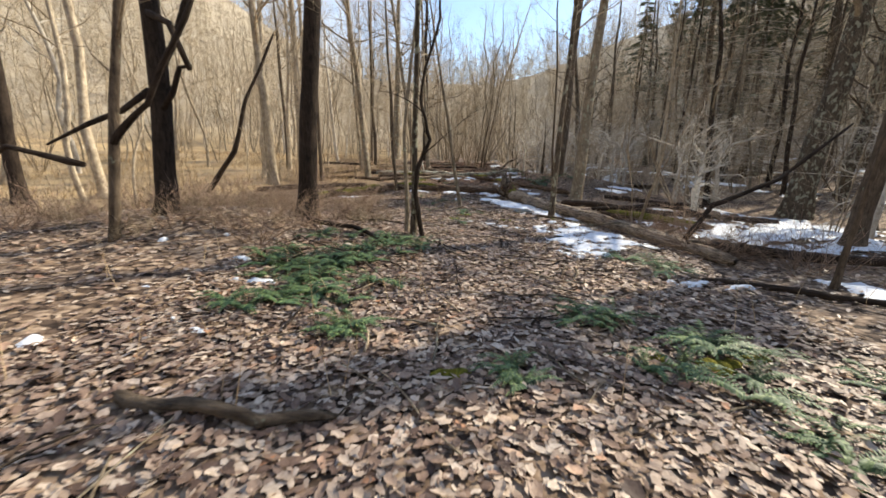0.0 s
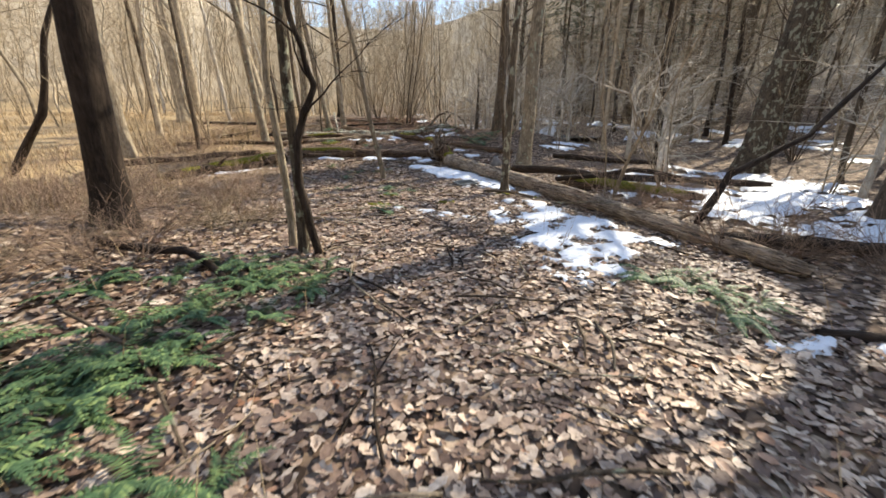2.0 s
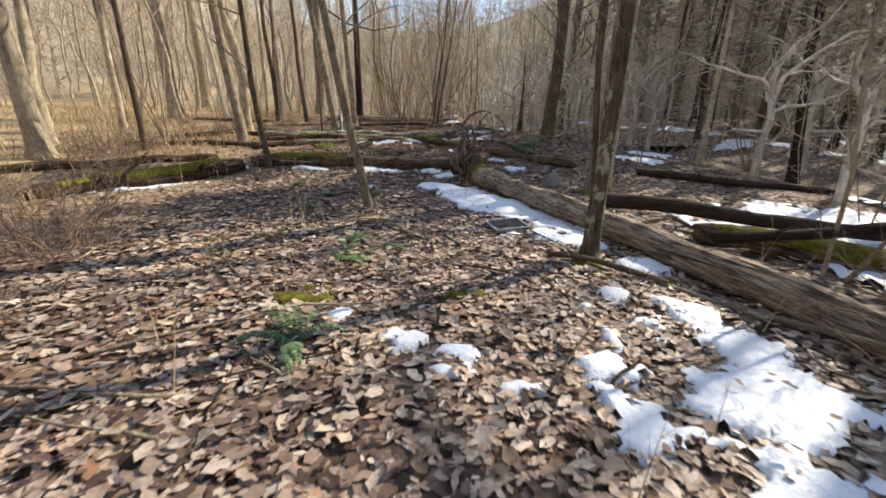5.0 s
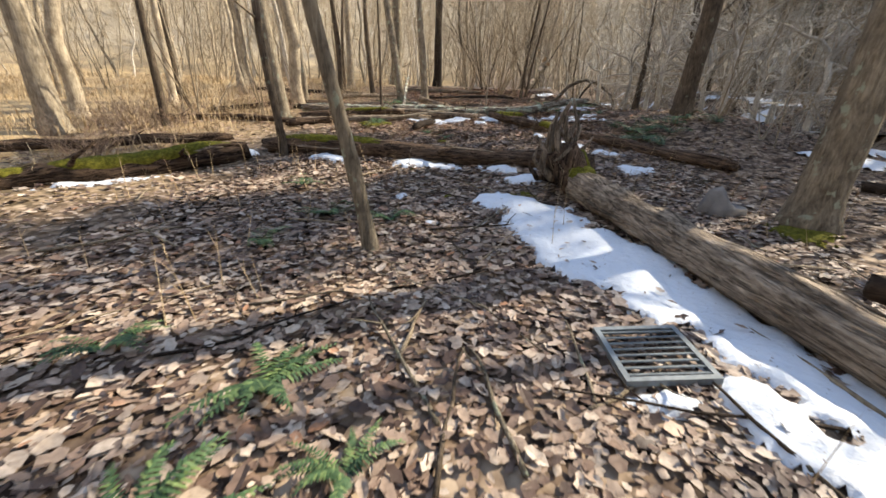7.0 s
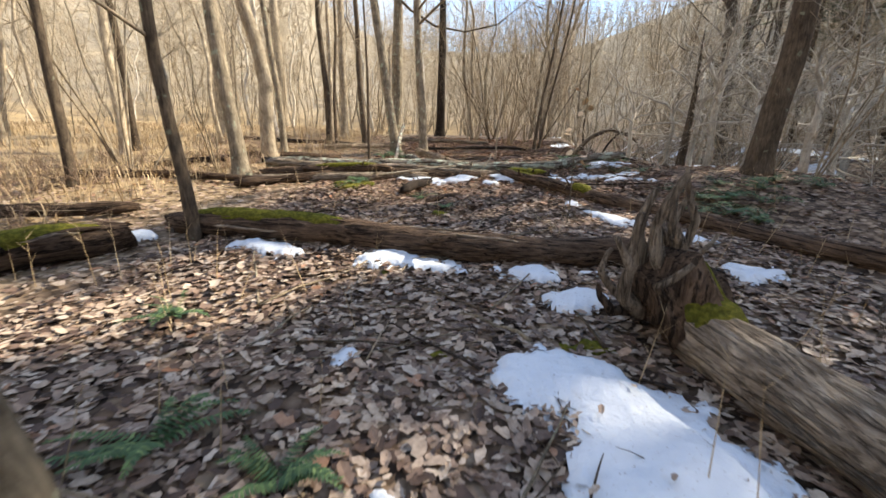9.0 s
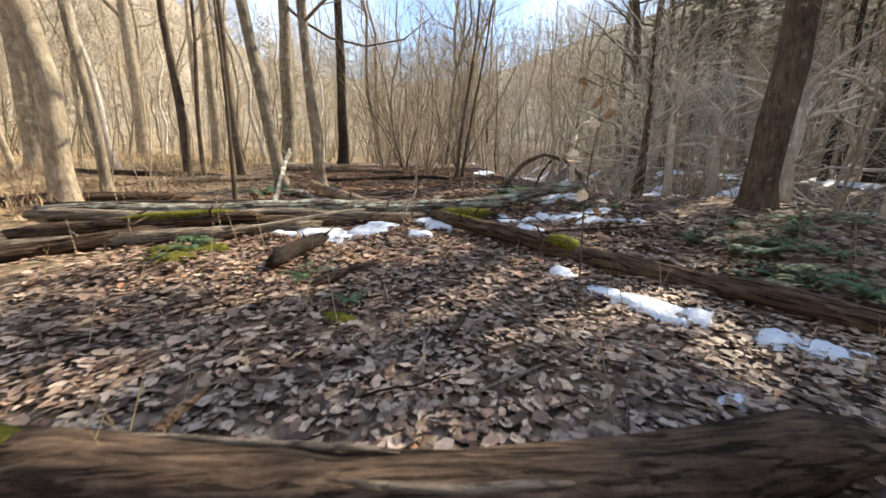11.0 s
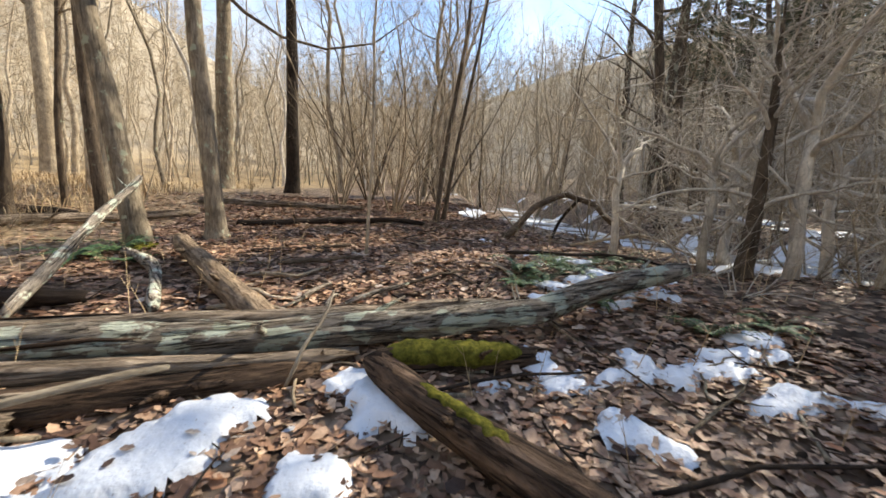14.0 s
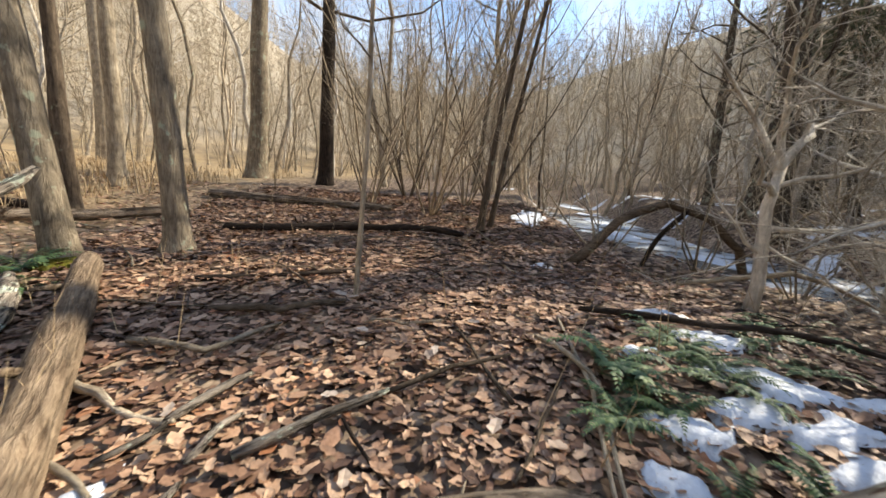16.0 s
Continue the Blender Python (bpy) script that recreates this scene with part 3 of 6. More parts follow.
# ---- hemlocks on the shady side ----
def hemlock(x, y, h, seed):
    rng = random.Random(seed)
    r = h * 0.013
    trunk = tube(([], []), [(0, 0, -0.2)] + [(0.1 * math.sin(q), 0.1 * math.cos(q * 1.3), h * q / 9) for q in range(1, 10)], [r * 1.3] + [r * (1 - 0.1 * q) for q in range(1, 10)], 8, 0.1)
    dead, green = ([], []), ([], [])
    V, F = green
    for i in range(84):
        q = 0.05 + 0.94 * (i + rng.random()) / 84
        a = rng.uniform(0, 6.283)
        L = h * (0.24 * (1 - q) + 0.03) * rng.uniform(0.7, 1.15)
        d = Vector((math.cos(a), math.sin(a), -0.12))
        p = Vector((0, 0, q * h))
        bare = q < 0.2 or q < 0.5 and rng.random() < 0.7
        tip = p + d * L + Vector((0, 0, -0.08 * L))
        pts = bend(p, tip, 4, 0.06 * L, rng, -0.06 * L)
        tube(dead, pts, [max(0.006, 0.022 * (1 - 0.2 * k)) for k in range(5)], 3, caps=False)
        side = Vector((-d.y, d.x, 0))
        if bare:
            for k in range(9):
                s = pts[1 + k % 4]
                g = (d * 0.6 + side * rng.uniform(-1, 1) + Vector((0, 0, rng.uniform(-0.3, 0.3)))).normalized()
                twig(dead, s, g, L * 0.5, 0.014)
                twig(dead, s + g * L * 0.2, (g + side * rng.uniform(-1, 1)).normalized(), L * 0.3, 0.009)
            continue
        for k in range(24):
            t = rng.uniform(0.15, 1.0)
            c = p.lerp(tip, t) + side * rng.uniform(-0.42, 0.42) * L * (1.1 - 0.7 * t) + Vector((0, 0, rng.uniform(-0.1, 0.06)))
            u = (d + side * rng.uniform(-1, 1)).normalized() * rng.uniform(0.16, 0.36)
            w = Vector((-u.y, u.x, 0)) * rng.uniform(0.2, 0.42)
            n = len(V)
            dz = Vector((0, 0, rng.uniform(-0.12, -0.02)))
            V.extend([tuple(c - u), tuple(c + w + dz * 0.3), tuple(c + u + dz), tuple(c - w + dz * 0.3)])
            F.append((n, n + 1, n + 2, n + 3))
    e = thing("hemlock_tree", x, y, H(x, y), "dark green hemlock with bare dead lower branches", "tree", "hemlocks on the slope")
    part("trunk", trunk, BARK_BROWN, e)
    # grey dead wood in white bark: sunlight on it is put into the colour
    tagged(part("dead_wood", dead, BARK_WHITE, e, "bare grey dead branches"), kind="stuff")
    tagged(part("crown", green, NEEDLE, e, "dark green needled sprays"), kind="stuff")
    return e


hemlocks = [hemlock(17.8, 29.6, 22, 901), hemlock(19.9, 27.4, 16, 902), hemlock(20.4, 36.5, 18, 903), hemlock(18.8, 13.6, 17, 904)]
for x, y in [(17.2, 25.3), (20.8, 10.2), (22.6, 29.5), (22.5, 39.8), (18.2, 40.5), (24.5, 35.2), (19.9, 44.8), (23.3, 45.5), (27.8, 27.2), (26.5, 41.2), (27.2, 17.8), (21.0, 50.2), (25.3, 51.8), (28.8, 33.0), (24.6, 6.5), (28, 11)]:
    if x > 17 and x - 1.3 < 0.72 * (y - 19):
        continue
    spots.append((x, y))
    s = rng.uniform(0.8, 1.1)
    k = copy_thing(rng.choice(hemlocks), pose(x, y, H(x, y), 0, 0, rng.uniform(0, 360)))
    k.scale = (s, s, s)
count = 0
for _ in range(3000):
    if count >= 32:
        break
    x, y = rng.uniform(24, 66), rng.uniform(-10, 105)
    if x - 0.12 * y < 20 or x - 1.3 < 0.72 * (y - 19) or not far_enough(x, y, 2.8, spots):
        continue
    spots.append((x, y))
    s = rng.uniform(0.75, 1.2)
    k = copy_thing(rng.choice(hemlocks), pose(x, y, H(x, y), 0, 0, rng.uniform(0, 360)))
    k.scale = (s, s, s)
    count += 1


# more of the wood up the stream valley
up_valley = random.Random(4242)
for _ in range(46):
    y = up_valley.uniform(38, 68)
    x = 1.6 + (y - 21) * up_valley.uniform(0.12, 0.5)
    if abs(x - float(np.interp(y, STREAM_Y, STREAM_X))) < 1.5 or not far_enough(x, y, 1.1, spots):
        continue
    spots.append((x, y))
    s = up_valley.uniform(0.65, 1.05)
    k = copy_thing(up_valley.choice(protos + brown[:2]), pose(x, y, H(x, y), up_valley.uniform(-11, 11), up_valley.uniform(-11, 11), up_valley.uniform(0, 360)))
    k.scale = (s, s, s)


# ---- far woods: trunks and twigs on the slopes ----
def far_woods():
    rng = np.random.default_rng(5)
    bases = []
    for i in range(6):
        rg = random.Random(700 + i)
        h = 12 + i
        lean = Vector((rg.uniform(-2.2, 2.2), rg.uniform(-2.2, 2.2), h))
        stem = bend((0, 0, -0.3), lean, 5, 1.3, rg)
        sh = tube(([], []), stem, [0.085, 0.07, 0.055, 0.04, 0.026, 0.01], 4, caps=False)
        F4 = list(sh[1])
        tw = (sh[0], [])
        for q in range(30):
            t = rg.uniform(0.08, 0.97) * 5
            k = min(int(t), 4)
            p = stem[k].lerp(stem[k + 1], t - k)
            a, L = rg.uniform(0, 6.283), rg.uniform(1.2, 4.4) * (1.25 - t / 5)
            d = Vector((math.cos(a), math.sin(a), rg.uniform(-0.15, 1.0))).normalized()
            twig(tw, p, d, L, 0.034)
            for f in (0.3, 0.5, 0.75):
                g = (d + Vector((rg.uniform(-1, 1), rg.uniform(-1, 1), rg.uniform(-0.5, 0.8)))).normalized()
                twig(tw, p + d * L * f, g, L * rg.uniform(0.35, 0.7), 0.019)
        T = [t for f in F4 for t in ((f[0], f[1], f[2]), (f[0], f[2], f[3]))] + tw[1]
        bases.append((np.array(sh[0]), np.array(T)))
    Vs, Fs, off, n = [], [], 0, 0
    while n < 2400:
        a = math.radians(rng.uniform(-88, 66))
        r = 40 + 172 * rng.random() ** 1.15
        x, y = r * math.sin(a), 10 + r * math.cos(a)
        if r < 62 and x < 30 and y < 78:
            continue
        V, F = bases[n % 6]
        s, q = rng.uniform(0.8, 1.3), rng.uniform(0, 6.28)
        R = np.array([[math.cos(q), -math.sin(q), 0], [math.sin(q), math.cos(q), 0], [0, 0, 1]])
        W = V @ R.T * s
        W[:, 0] += W[:, 2] * rng.normal(0, 0.1)
        W[:, 1] += W[:, 2] * rng.normal(0, 0.04)
        Vs.append(W + [x, y, H(x, y)])
        Fs.append(F + off)
        off += len(V)
        n += 1
    ob = mesh_object("far_woods", np.concatenate(Vs).tolist(), np.concatenate(Fs).tolist(), FAR_LIT_BARK)
    return tagged(ob, "distant bare grey-brown woods on the slopes", "trees", kind="stuff")


far_woods()


# ---- logs ----
def log(name, pts, r0, r1, mat, label, seed, sides=14, rough=0.22, wob=0.06, n=26, groove=0.16, group="fallen logs", category="log"):
    rg = random.Random(seed)
    path = []
    for a, b in zip(pts, pts[1:]):
        seg = bend(a, b, max(3, n // (len(pts) - 1)), wob, rg)
        path += seg if not path else seg[1:]
    base = Vector(path[0])
    m = len(path) - 1
    rad = [r0 + (r1 - r0) * i / m for i in range(m + 1)]
    rad[0] *= 0.86
    rad[-1] *= 0.7
    turn = (Vector(path[-1]) - base).to_track_quat("Z", "Y")
    back = turn.inverted()
    sh = tube(([], []), [back @ (p - base) for p in path], rad, sides, rough, 2.2, seed, groove=groove)
    for k in range(sides):
        for j, sign in ((k, -1), (len(sh[0]) - sides + k, 1)):
            v = sh[0][j]
            sh[0][j] = (v[0] * 0.9, v[1] * 0.9, v[2] + sign * rg.uniform(0, 0.9) * r0)
    e = thing(name, base.x, base.y, base.z, label, category, group)
    e.rotation_euler = turn.to_euler()
    body = part("trunk", sh, mat, e)
    for _ in range(3 if category == "log" else 1):
        k = rg.randrange(1, m)
        a = rg.uniform(0, 6.283)
        d = back @ Vector((math.cos(a), math.sin(a), rg.uniform(0.1, 0.9))).normalized()
        q = back @ (Vector(path[k]) - base)
        L = rg.uniform(1.2, 3.2) * rad[k]
        part("broken_stub", tube(([], []), [q + d * rad[k] * 0.5, q + d * (rad[k] + L * 0.4), q + d * (rad[k] + L) + Vector((0, 0, 0.3 * L))], [rad[k] * 0.28, rad[k] * 0.2, rad[k] * 0.07], 6, 0.2), mat, e)
    # splintered strips of bark and wood lying along the trunk
    for _ in range(int(14 * r0 / 0.1) if category == "log" and mat in (WOOD_GREY, WOOD_ROT, WOOD_LICHEN) else 0):
        k, q = rg.randrange(1, max(2, m - 4)), rg.uniform(0, 6.283)
        last = min(m, k + rg.randint(2, 6))
        pts_s = []
        for j in range(k, last + 1):
            along = (Vector(path[min(j + 1, m)]) - Vector(path[j - 1])).normalized()
            side = along.cross(Vector((0, 0, 1))).normalized()
            out = side * math.cos(q) + side.cross(along) * math.sin(q)
            q += rg.uniform(-0.08, 0.08)
            pts_s.append(back @ (Vector(path[j]) + out * rad[j] * rg.uniform(0.98, 1.05) - base))
        w = rad[k] * rg.uniform(0.07, 0.17)
        part("bark_strip", tube(([], []), pts_s, [w * (0.25 if j in (0, len(pts_s) - 1) else rg.uniform(0.7, 1)) for j in range(len(pts_s))], 5, 0.3, 9, seed), rg.choice((WOOD_GREY, mat, WOOD_ROT)), body)
    return e, path, rad


def moss_on(e, path, rad, a, b, seed, width=1.3, lift=0.012, mat=MOSS, name="moss"):
    """A cushion over the top of a log from fraction a to b of its length."""
    base, back = e.location.copy(), e.rotation_euler.to_quaternion().inverted()
    m = len(path) - 1
    V, F = [], []
    steps, around = 34, 10
    for i in range(steps + 1):
        t = (a + (b - a) * i / steps) * m
        k = min(int(t), m - 1)
        p = Vector(path[k]).lerp(Vector(path[k + 1]), t - k)
        r = rad[k] + (rad[k + 1] - rad[k]) * (t - k)
        d = (Vector(path[k + 1]) - Vector(path[k])).normalized()
        s = d.cross(Vector((0, 0, 1))).normalized()
        u = s.cross(d)
        edge = 1 - abs(2 * i / steps - 1) ** 4
        for j in range(around + 1):
            w = noise.noise(Vector((seed + i * 0.3, 0, 0))) * 0.35
            g = (2 * j / around - 1) * width * (0.55 + 0.45 * edge) + w
            rim = (1 - abs(2 * j / around - 1) ** 3) * edge
            q = r * 1.05 + (lift + 0.5 * lift * noise.noise(Vector((i * 0.6, j * 0.9, seed)))) * 2.2 * rim - 0.03 * (1 - rim)
            V.append(tuple(back @ (p + (u * math.cos(g) + s * math.sin(g)) * q - base)))
    for i, j in product(range(steps), range(around)):
        n = i * (around + 1) + j
        F.append((n, n + 1, n + around + 2, n + around + 1))
    body = next(c for c in e.children if c.name.startswith("trunk"))
    part(name, (V, F), mat, body, "cushion of yellow-green moss" if mat is MOSS else "white snow lying along the log")


def on(x, y, up):
    return (x, y, H(x, y) + up)


# long weathered log with its torn root plate
big, big_path, big_rad = log("fallen_log", [on(2.65, 16.2, 0.19), on(3.2, 14.2, 0.17), on(3.8, 11.6, 0.17), on(4.18, 9.0, 0.16), on(4.6, 6.3, 0.1)], 0.195, 0.105, WOOD_GREY, "long weathered grey fallen log with a torn root plate", 1, 40, 0.2, n=60, groove=0.17)
moss_on(big, big_path, big_rad, 0.0, 0.05, 3, 1.2, 0.02)


def roots():
    rg = random.Random(4)
    e = thing("root_plate", 2.5, 16.35, H(2.5, 16.35), "torn-up stump with twisted grey roots and a mossy flank", "stump")
    body = tube(([], []), [(0.2, -0.35, 0.1), (0.08, -0.12, 0.28), (0, 0.02, 0.32), (-0.05, 0.12, 0.36), (-0.07, 0.17, 0.37)], [0.2, 0.27, 0.27, 0.17, 0.05], 22, 0.5, 5.0, 2, groove=0.3)
    part("stump", body, WOOD_ROT, e)
    part("moss", tube(([], []), [(0.26, -0.3, 0.3), (0.16, -0.1, 0.42), (0.1, 0.02, 0.46)], [0.06, 0.14, 0.05], 12, 0.35, 6.0, 5), MOSS, e, "cushion of yellow-green moss")
    for dx, dy, h, r, b in [(-0.12, -0.2, 1.12, 0.075, 0.14), (0.02, -0.12, 0.95, 0.085, -0.1), (-0.24, -0.12, 0.85, 0.06, 0.06), (0.12, -0.05, 1.15, 0.05, -0.14), (-0.3, -0.25, 0.72, 0.07, -0.12), (-0.18, -0.05, 1.0, 0.08, 0.1), (0.05, 0.0, 0.78, 0.1, -0.2), (0.1, 0.12, 0.98, 0.06, 0.12), (-0.36, 0.05, 0.55, 0.05, 0.1), (-0.42, -0.2, 0.38, 0.05, 0), (-0.1, -0.34, 0.6, 0.055, 0.18), (0.2, 0.05, 0.7, 0.05, 0.2), (0.0, -0.3, 0.42, 0.06, -0.2)]:
        pts = [(dx * 0.4, dy * 0.4, 0.15), (dx * 0.8 + b * 0.4, dy * 0.8, h * 0.4), (dx * 1.0 - b * 0.2, dy, h * 0.7), (dx * 1.1 + b * 0.7, dy * 1.2, h)]
        fine = []
        for p, q in zip(pts, pts[1:]):
            fine += bend(p, q, 3, 0.05, rg)[:-1]
        fine.append(Vector(pts[-1]))
        part("root", tube(([], []), fine, [r * (1 - 0.72 * i / (len(fine) - 1)) for i in range(len(fine))], 8, 0.3, 7, dx * 9), WOOD_GREY if h > 0.5 else WOOD_ROT, e)


roots()
lb = log("fallen_log", [on(4.5, 7.15, 0.14), on(5.7, 6.6, 0.15), on(8.2, 5.9, 0.12)], 0.1, 0.07, BARK_DARK, "dark fallen trunk across the snow", 21)
log("fallen_log", [on(3.95, 13.2, 0.3), on(5.6, 12.2, 0.22), on(8.6, 10.3, 0.2)], 0.11, 0.07, BARK_DARK, "dark fallen trunk lying over the log", 22)
ml = log("fallen_log", [on(4.7, 12.0, 0.1), on(6.6, 9.9, 0.1)], 0.15, 0.12, WOOD_ROT, "short rotten log overgrown with moss", 23)
moss_on(*ml, 0.02, 0.98, 7, 1.5, 0.02)
log("fallen_limb", [on(5.0, 8.1, 0.1), on(5.5, 8.25, 0.75), on(6.8, 8.3, 1.35), on(8.3, 8.6, 2.5)], 0.065, 0.03, BARK_DARK, "dark dead limb rising from the ground", 24, 8, n=18, category="branch", group="")
log("fallen_limb", [on(4.1, 11.0, 0.35), on(5.6, 10.7, 0.55), on(7.2, 10.2, 0.28)], 0.06, 0.04, BARK_DARK, "dark curved dead limb arching over the snow", 25, 8, n=15, category="branch", group="")
log("fallen_limb", [on(3.55, 5.2, 0.03), on(4.7, 4.6, 0.05), on(6.2, 3.6, 0.06)], 0.05, 0.03, BARK_DARK, "dark dead branch on the leaves", 26, 8, category="branch", group="")
log("fallen_limb", [on(3.2, 11.1, 0.02), on(3.8, 9.9, 0.05), on(4.0, 8.6, 0.3)], 0.03, 0.015, BARK_GREY, "thin grey fallen branch", 27, 6, category="branch", group="")

# mossy log and its continuation across the path
m1 = log("fallen_log", [on(-4.95, 14.55, 0.04), on(-3.95, 15.6, 0.1), on(-2.6, 17.1, 0.14)], 0.15, 0.18, WOOD_ROT, "thick dark fallen log overgrown with moss", 31, 18, 0.3, 0.14)
moss_on(*m1, 0.34, 0.97, 11, 1.25, 0.024)
moss_on(*m1, 0.06, 0.3, 18, 0.8, 0.008)
log("fallen_log", [on(-7.6, 16.4, 0.1), on(-5.4, 17.3, 0.12), on(-3.6, 18.3, 0.1)], 0.1, 0.08, WOOD_ROT, "old sunken log behind the mossy one", 36, 12, 0.3, 0.12)
m2 = log("fallen_log", [on(-2.45, 17.75, 0.12), on(-0.4, 17.72, 0.14), on(1.2, 17.5, 0.13), on(2.9, 17.65, 0.12)], 0.16, 0.15, WOOD_ROT, "rotten brown fallen log across the path", 32, 14)
moss_on(*m2, 0.03, 0.36, 12, 1.1, 0.014)
m3 = log("fallen_log", [on(1.45, 22.25, 0.14), on(2.95, 20.2, 0.1), on(5.4, 17.7, 0.1)], 0.09, 0.115, WOOD_ROT, "long rotten dark-brown log with a moss patch", 33, 14, n=32)
moss_on(*m3, 0.38, 0.46, 13, 1.4, 0.02)
moss_on(*m3, 0.06, 0.2, 14, 0.6, 0.004)
log("fallen_log", [on(-0.28, 20.25, 0.07), on(0.0, 21.15, 0.08)], 0.075, 0.09, BARK_DARK, "short dark piece of rotten log", 34, 12, n=8)
log("fallen_log", [on(0.2, 19.85, 0.03), on(0.7, 20.3, 0.03)], 0.045, 0.05, WOOD_ROT, "short dark piece of rotten log", 35, 10, n=6)

# pile of trunks where the path crosses
log("fallen_log", [(-3.6, 21.75, H(-3.6, 21.75) + 0.25), (-0.2, 22.4, H(-0.2, 22.4) + 0.22), (1.4, 22.75, 0.86), (2.6, 22.85, 0.95), (4.05, 23.25, 1.22)], 0.122, 0.085, WOOD_LICHEN, "long grey fallen trunk with pale lichen, raised off the ground", 41, 30, 0.12, n=60, groove=0.22)
log("fallen_log", [(-3.4, 22.2, H(-3.4, 22.2) + 0.2), (-0.3, 22.75, 0.88), (1.2, 23.0, 0.9), (2.5, 23.35, 0.86)], 0.085, 0.04, WOOD_GREY, "thin grey fallen trunk beside a thicker one", 42, 10, 0.15, n=30)
log("fallen_log", [on(-3.4, 21.2, 0.12), on(-0.6, 22.0, 0.07), on(1.0, 22.42, 0.05)], 0.12, 0.09, WOOD_ROT, "rotten dark log beneath the grey trunk", 43, 14)
mm = log("fallen_log", [on(1.42, 22.42, 0.08), on(2.4, 22.42, 0.1)], 0.085, 0.075, WOOD_ROT, "short log wholly covered in bright moss", 44, 12, n=10)
moss_on(*mm, 0.02, 0.98, 15, 1.9, 0.02)
log("fallen_log", [(-3.5, 21.5, H(-3.5, 21.5) + 0.3), (-0.4, 22.2, 0.82), (1.25, 22.58, 0.76)], 0.07, 0.045, WOOD_GREY, "thin weathered trunk against the thicker one", 81, 10, 0.15, n=24)
log("fallen_log", [on(-3.4, 20.9, 0.07), on(-1.4, 21.35, 0.08), on(-0.2, 21.95, 0.08)], 0.1, 0.07, WOOD_GREY, "weathered grey log in front of the pile", 82, 12, 0.2, n=18)
pm = log("fallen_log", [on(-2.6, 21.35, 0.22), on(-0.9, 21.8, 0.2)], 0.08, 0.07, WOOD_ROT, "rotten log with a mossy top", 83, 12, 0.2, n=12)
moss_on(*pm, 0.1, 0.9, 17, 1.2, 0.012)
log("fallen_limb", [on(0.95, 22.2, 0.1), on(1.05, 22.35, 0.3), on(1.15, 22.55, 0.5)], 0.014, 0.008, BARK_PALE, "thin pale stick leaning on the logs", 84, 5, n=6, category="branch", group="")
log("fallen_limb", [on(-3.0, 21.0, 0.06), on(-1.2, 21.4, 0.1), on(0.4, 22.1, 0.25)], 0.035, 0.02, BARK_PALE, "thin pale stripped branch on the logs", 45, 6, category="branch", group="")
log("fallen_log", [on(-1.05, 25.35, 0.2), on(-0.3, 24.3, 0.12), on(0.62, 22.98, 0.1)], 0.1, 0.12, WOOD_BARE, "short log of bare tan wood beside the path", 46, 20, 0.1, groove=0.07)
log("fallen_log", [on(-1.6, 25.2, 0.08), on(-0.9, 24.5, 0.07), on(-0.35, 23.4, 0.06)], 0.06, 0.05, WOOD_LICHEN, "thin lichen-covered branch with snow on it", 47, 8, category="branch", group="")
log("fallen_limb", [on(-1.2, 23.2, 0.1), on(-1.35, 24.3, 0.5), on(-1.5, 25.4, 0.95)], 0.055, 0.045, WOOD_LICHEN, "lichen-covered limb propped on a tree", 48, 8, category="branch", group="")
log("fallen_limb", [on(-0.3, 25.6, 0.03), on(1.0, 26.2, 0.03)], 0.03, 0.02, BARK_DARK, "dead branch on the leaves", 50, 7, category="branch", group="")
log("fallen_log", [on(-1.2, 27.8, 0.04), on(1.0, 28.3, 0.06), on(2.2, 28.3, 0.04)], 0.07, 0.05, BARK_DARK, "dark rotten log in the litter", 51, 9)
log("fallen_limb", [(3.6, 27.2, 1.0), (4.15, 27.2, 1.62), (4.75, 27.2, 1.88), (5.3, 27.2, 1.72), (5.75, 27.2, 1.35), (6.1, 27.2, 0.6)], 0.065, 0.045, BARK_BROWN, "bent fallen limb arching over the stream", 52, 8, n=20, category="branch", group="")
log("fallen_limb", [(5.0, 27.2, 1.8), (4.7, 27.25, 1.4), (4.45, 27.2, 0.9)], 0.035, 0.025, BARK_DARK, "dark side limb propping the bent one", 92, 7, n=9, category="branch", group="")
log("fallen_limb", [on(2.55, 24.5, 0.06), on(2.75, 23.9, 0.05), on(2.6, 23.2, 0.04)], 0.018, 0.01, BARK_PALE, "thin pale stick on the litter", 53, 6, n=9, category="branch", group="")
for i, (a, b) in enumerate([((-3.4, 20.3), (-0.2, 22.9)), ((-4.5, 23.0), (-1.0, 23.6)), ((-5, 26.3), (-2.3, 28.6)), ((-6.8, 22.2), (-3.2, 24.6)), ((-9, 28.8), (-4, 28)), ((-3, 30.5), (0.8, 30.2)), ((-7, 20.4), (-3, 20.8)), ((6.8, 17), (10, 15))]):
    log("fallen_log", [on(*a, 0.08), on((a[0] + b[0]) / 2, (a[1] + b[1]) / 2, 0.1), on(*b, 0.08)], 0.09, 0.07, [WOOD_ROT, BARK_DARK, WOOD_GREY][i % 3], "old fallen trunk half sunk in the litter", 60 + i, 9, n=12)

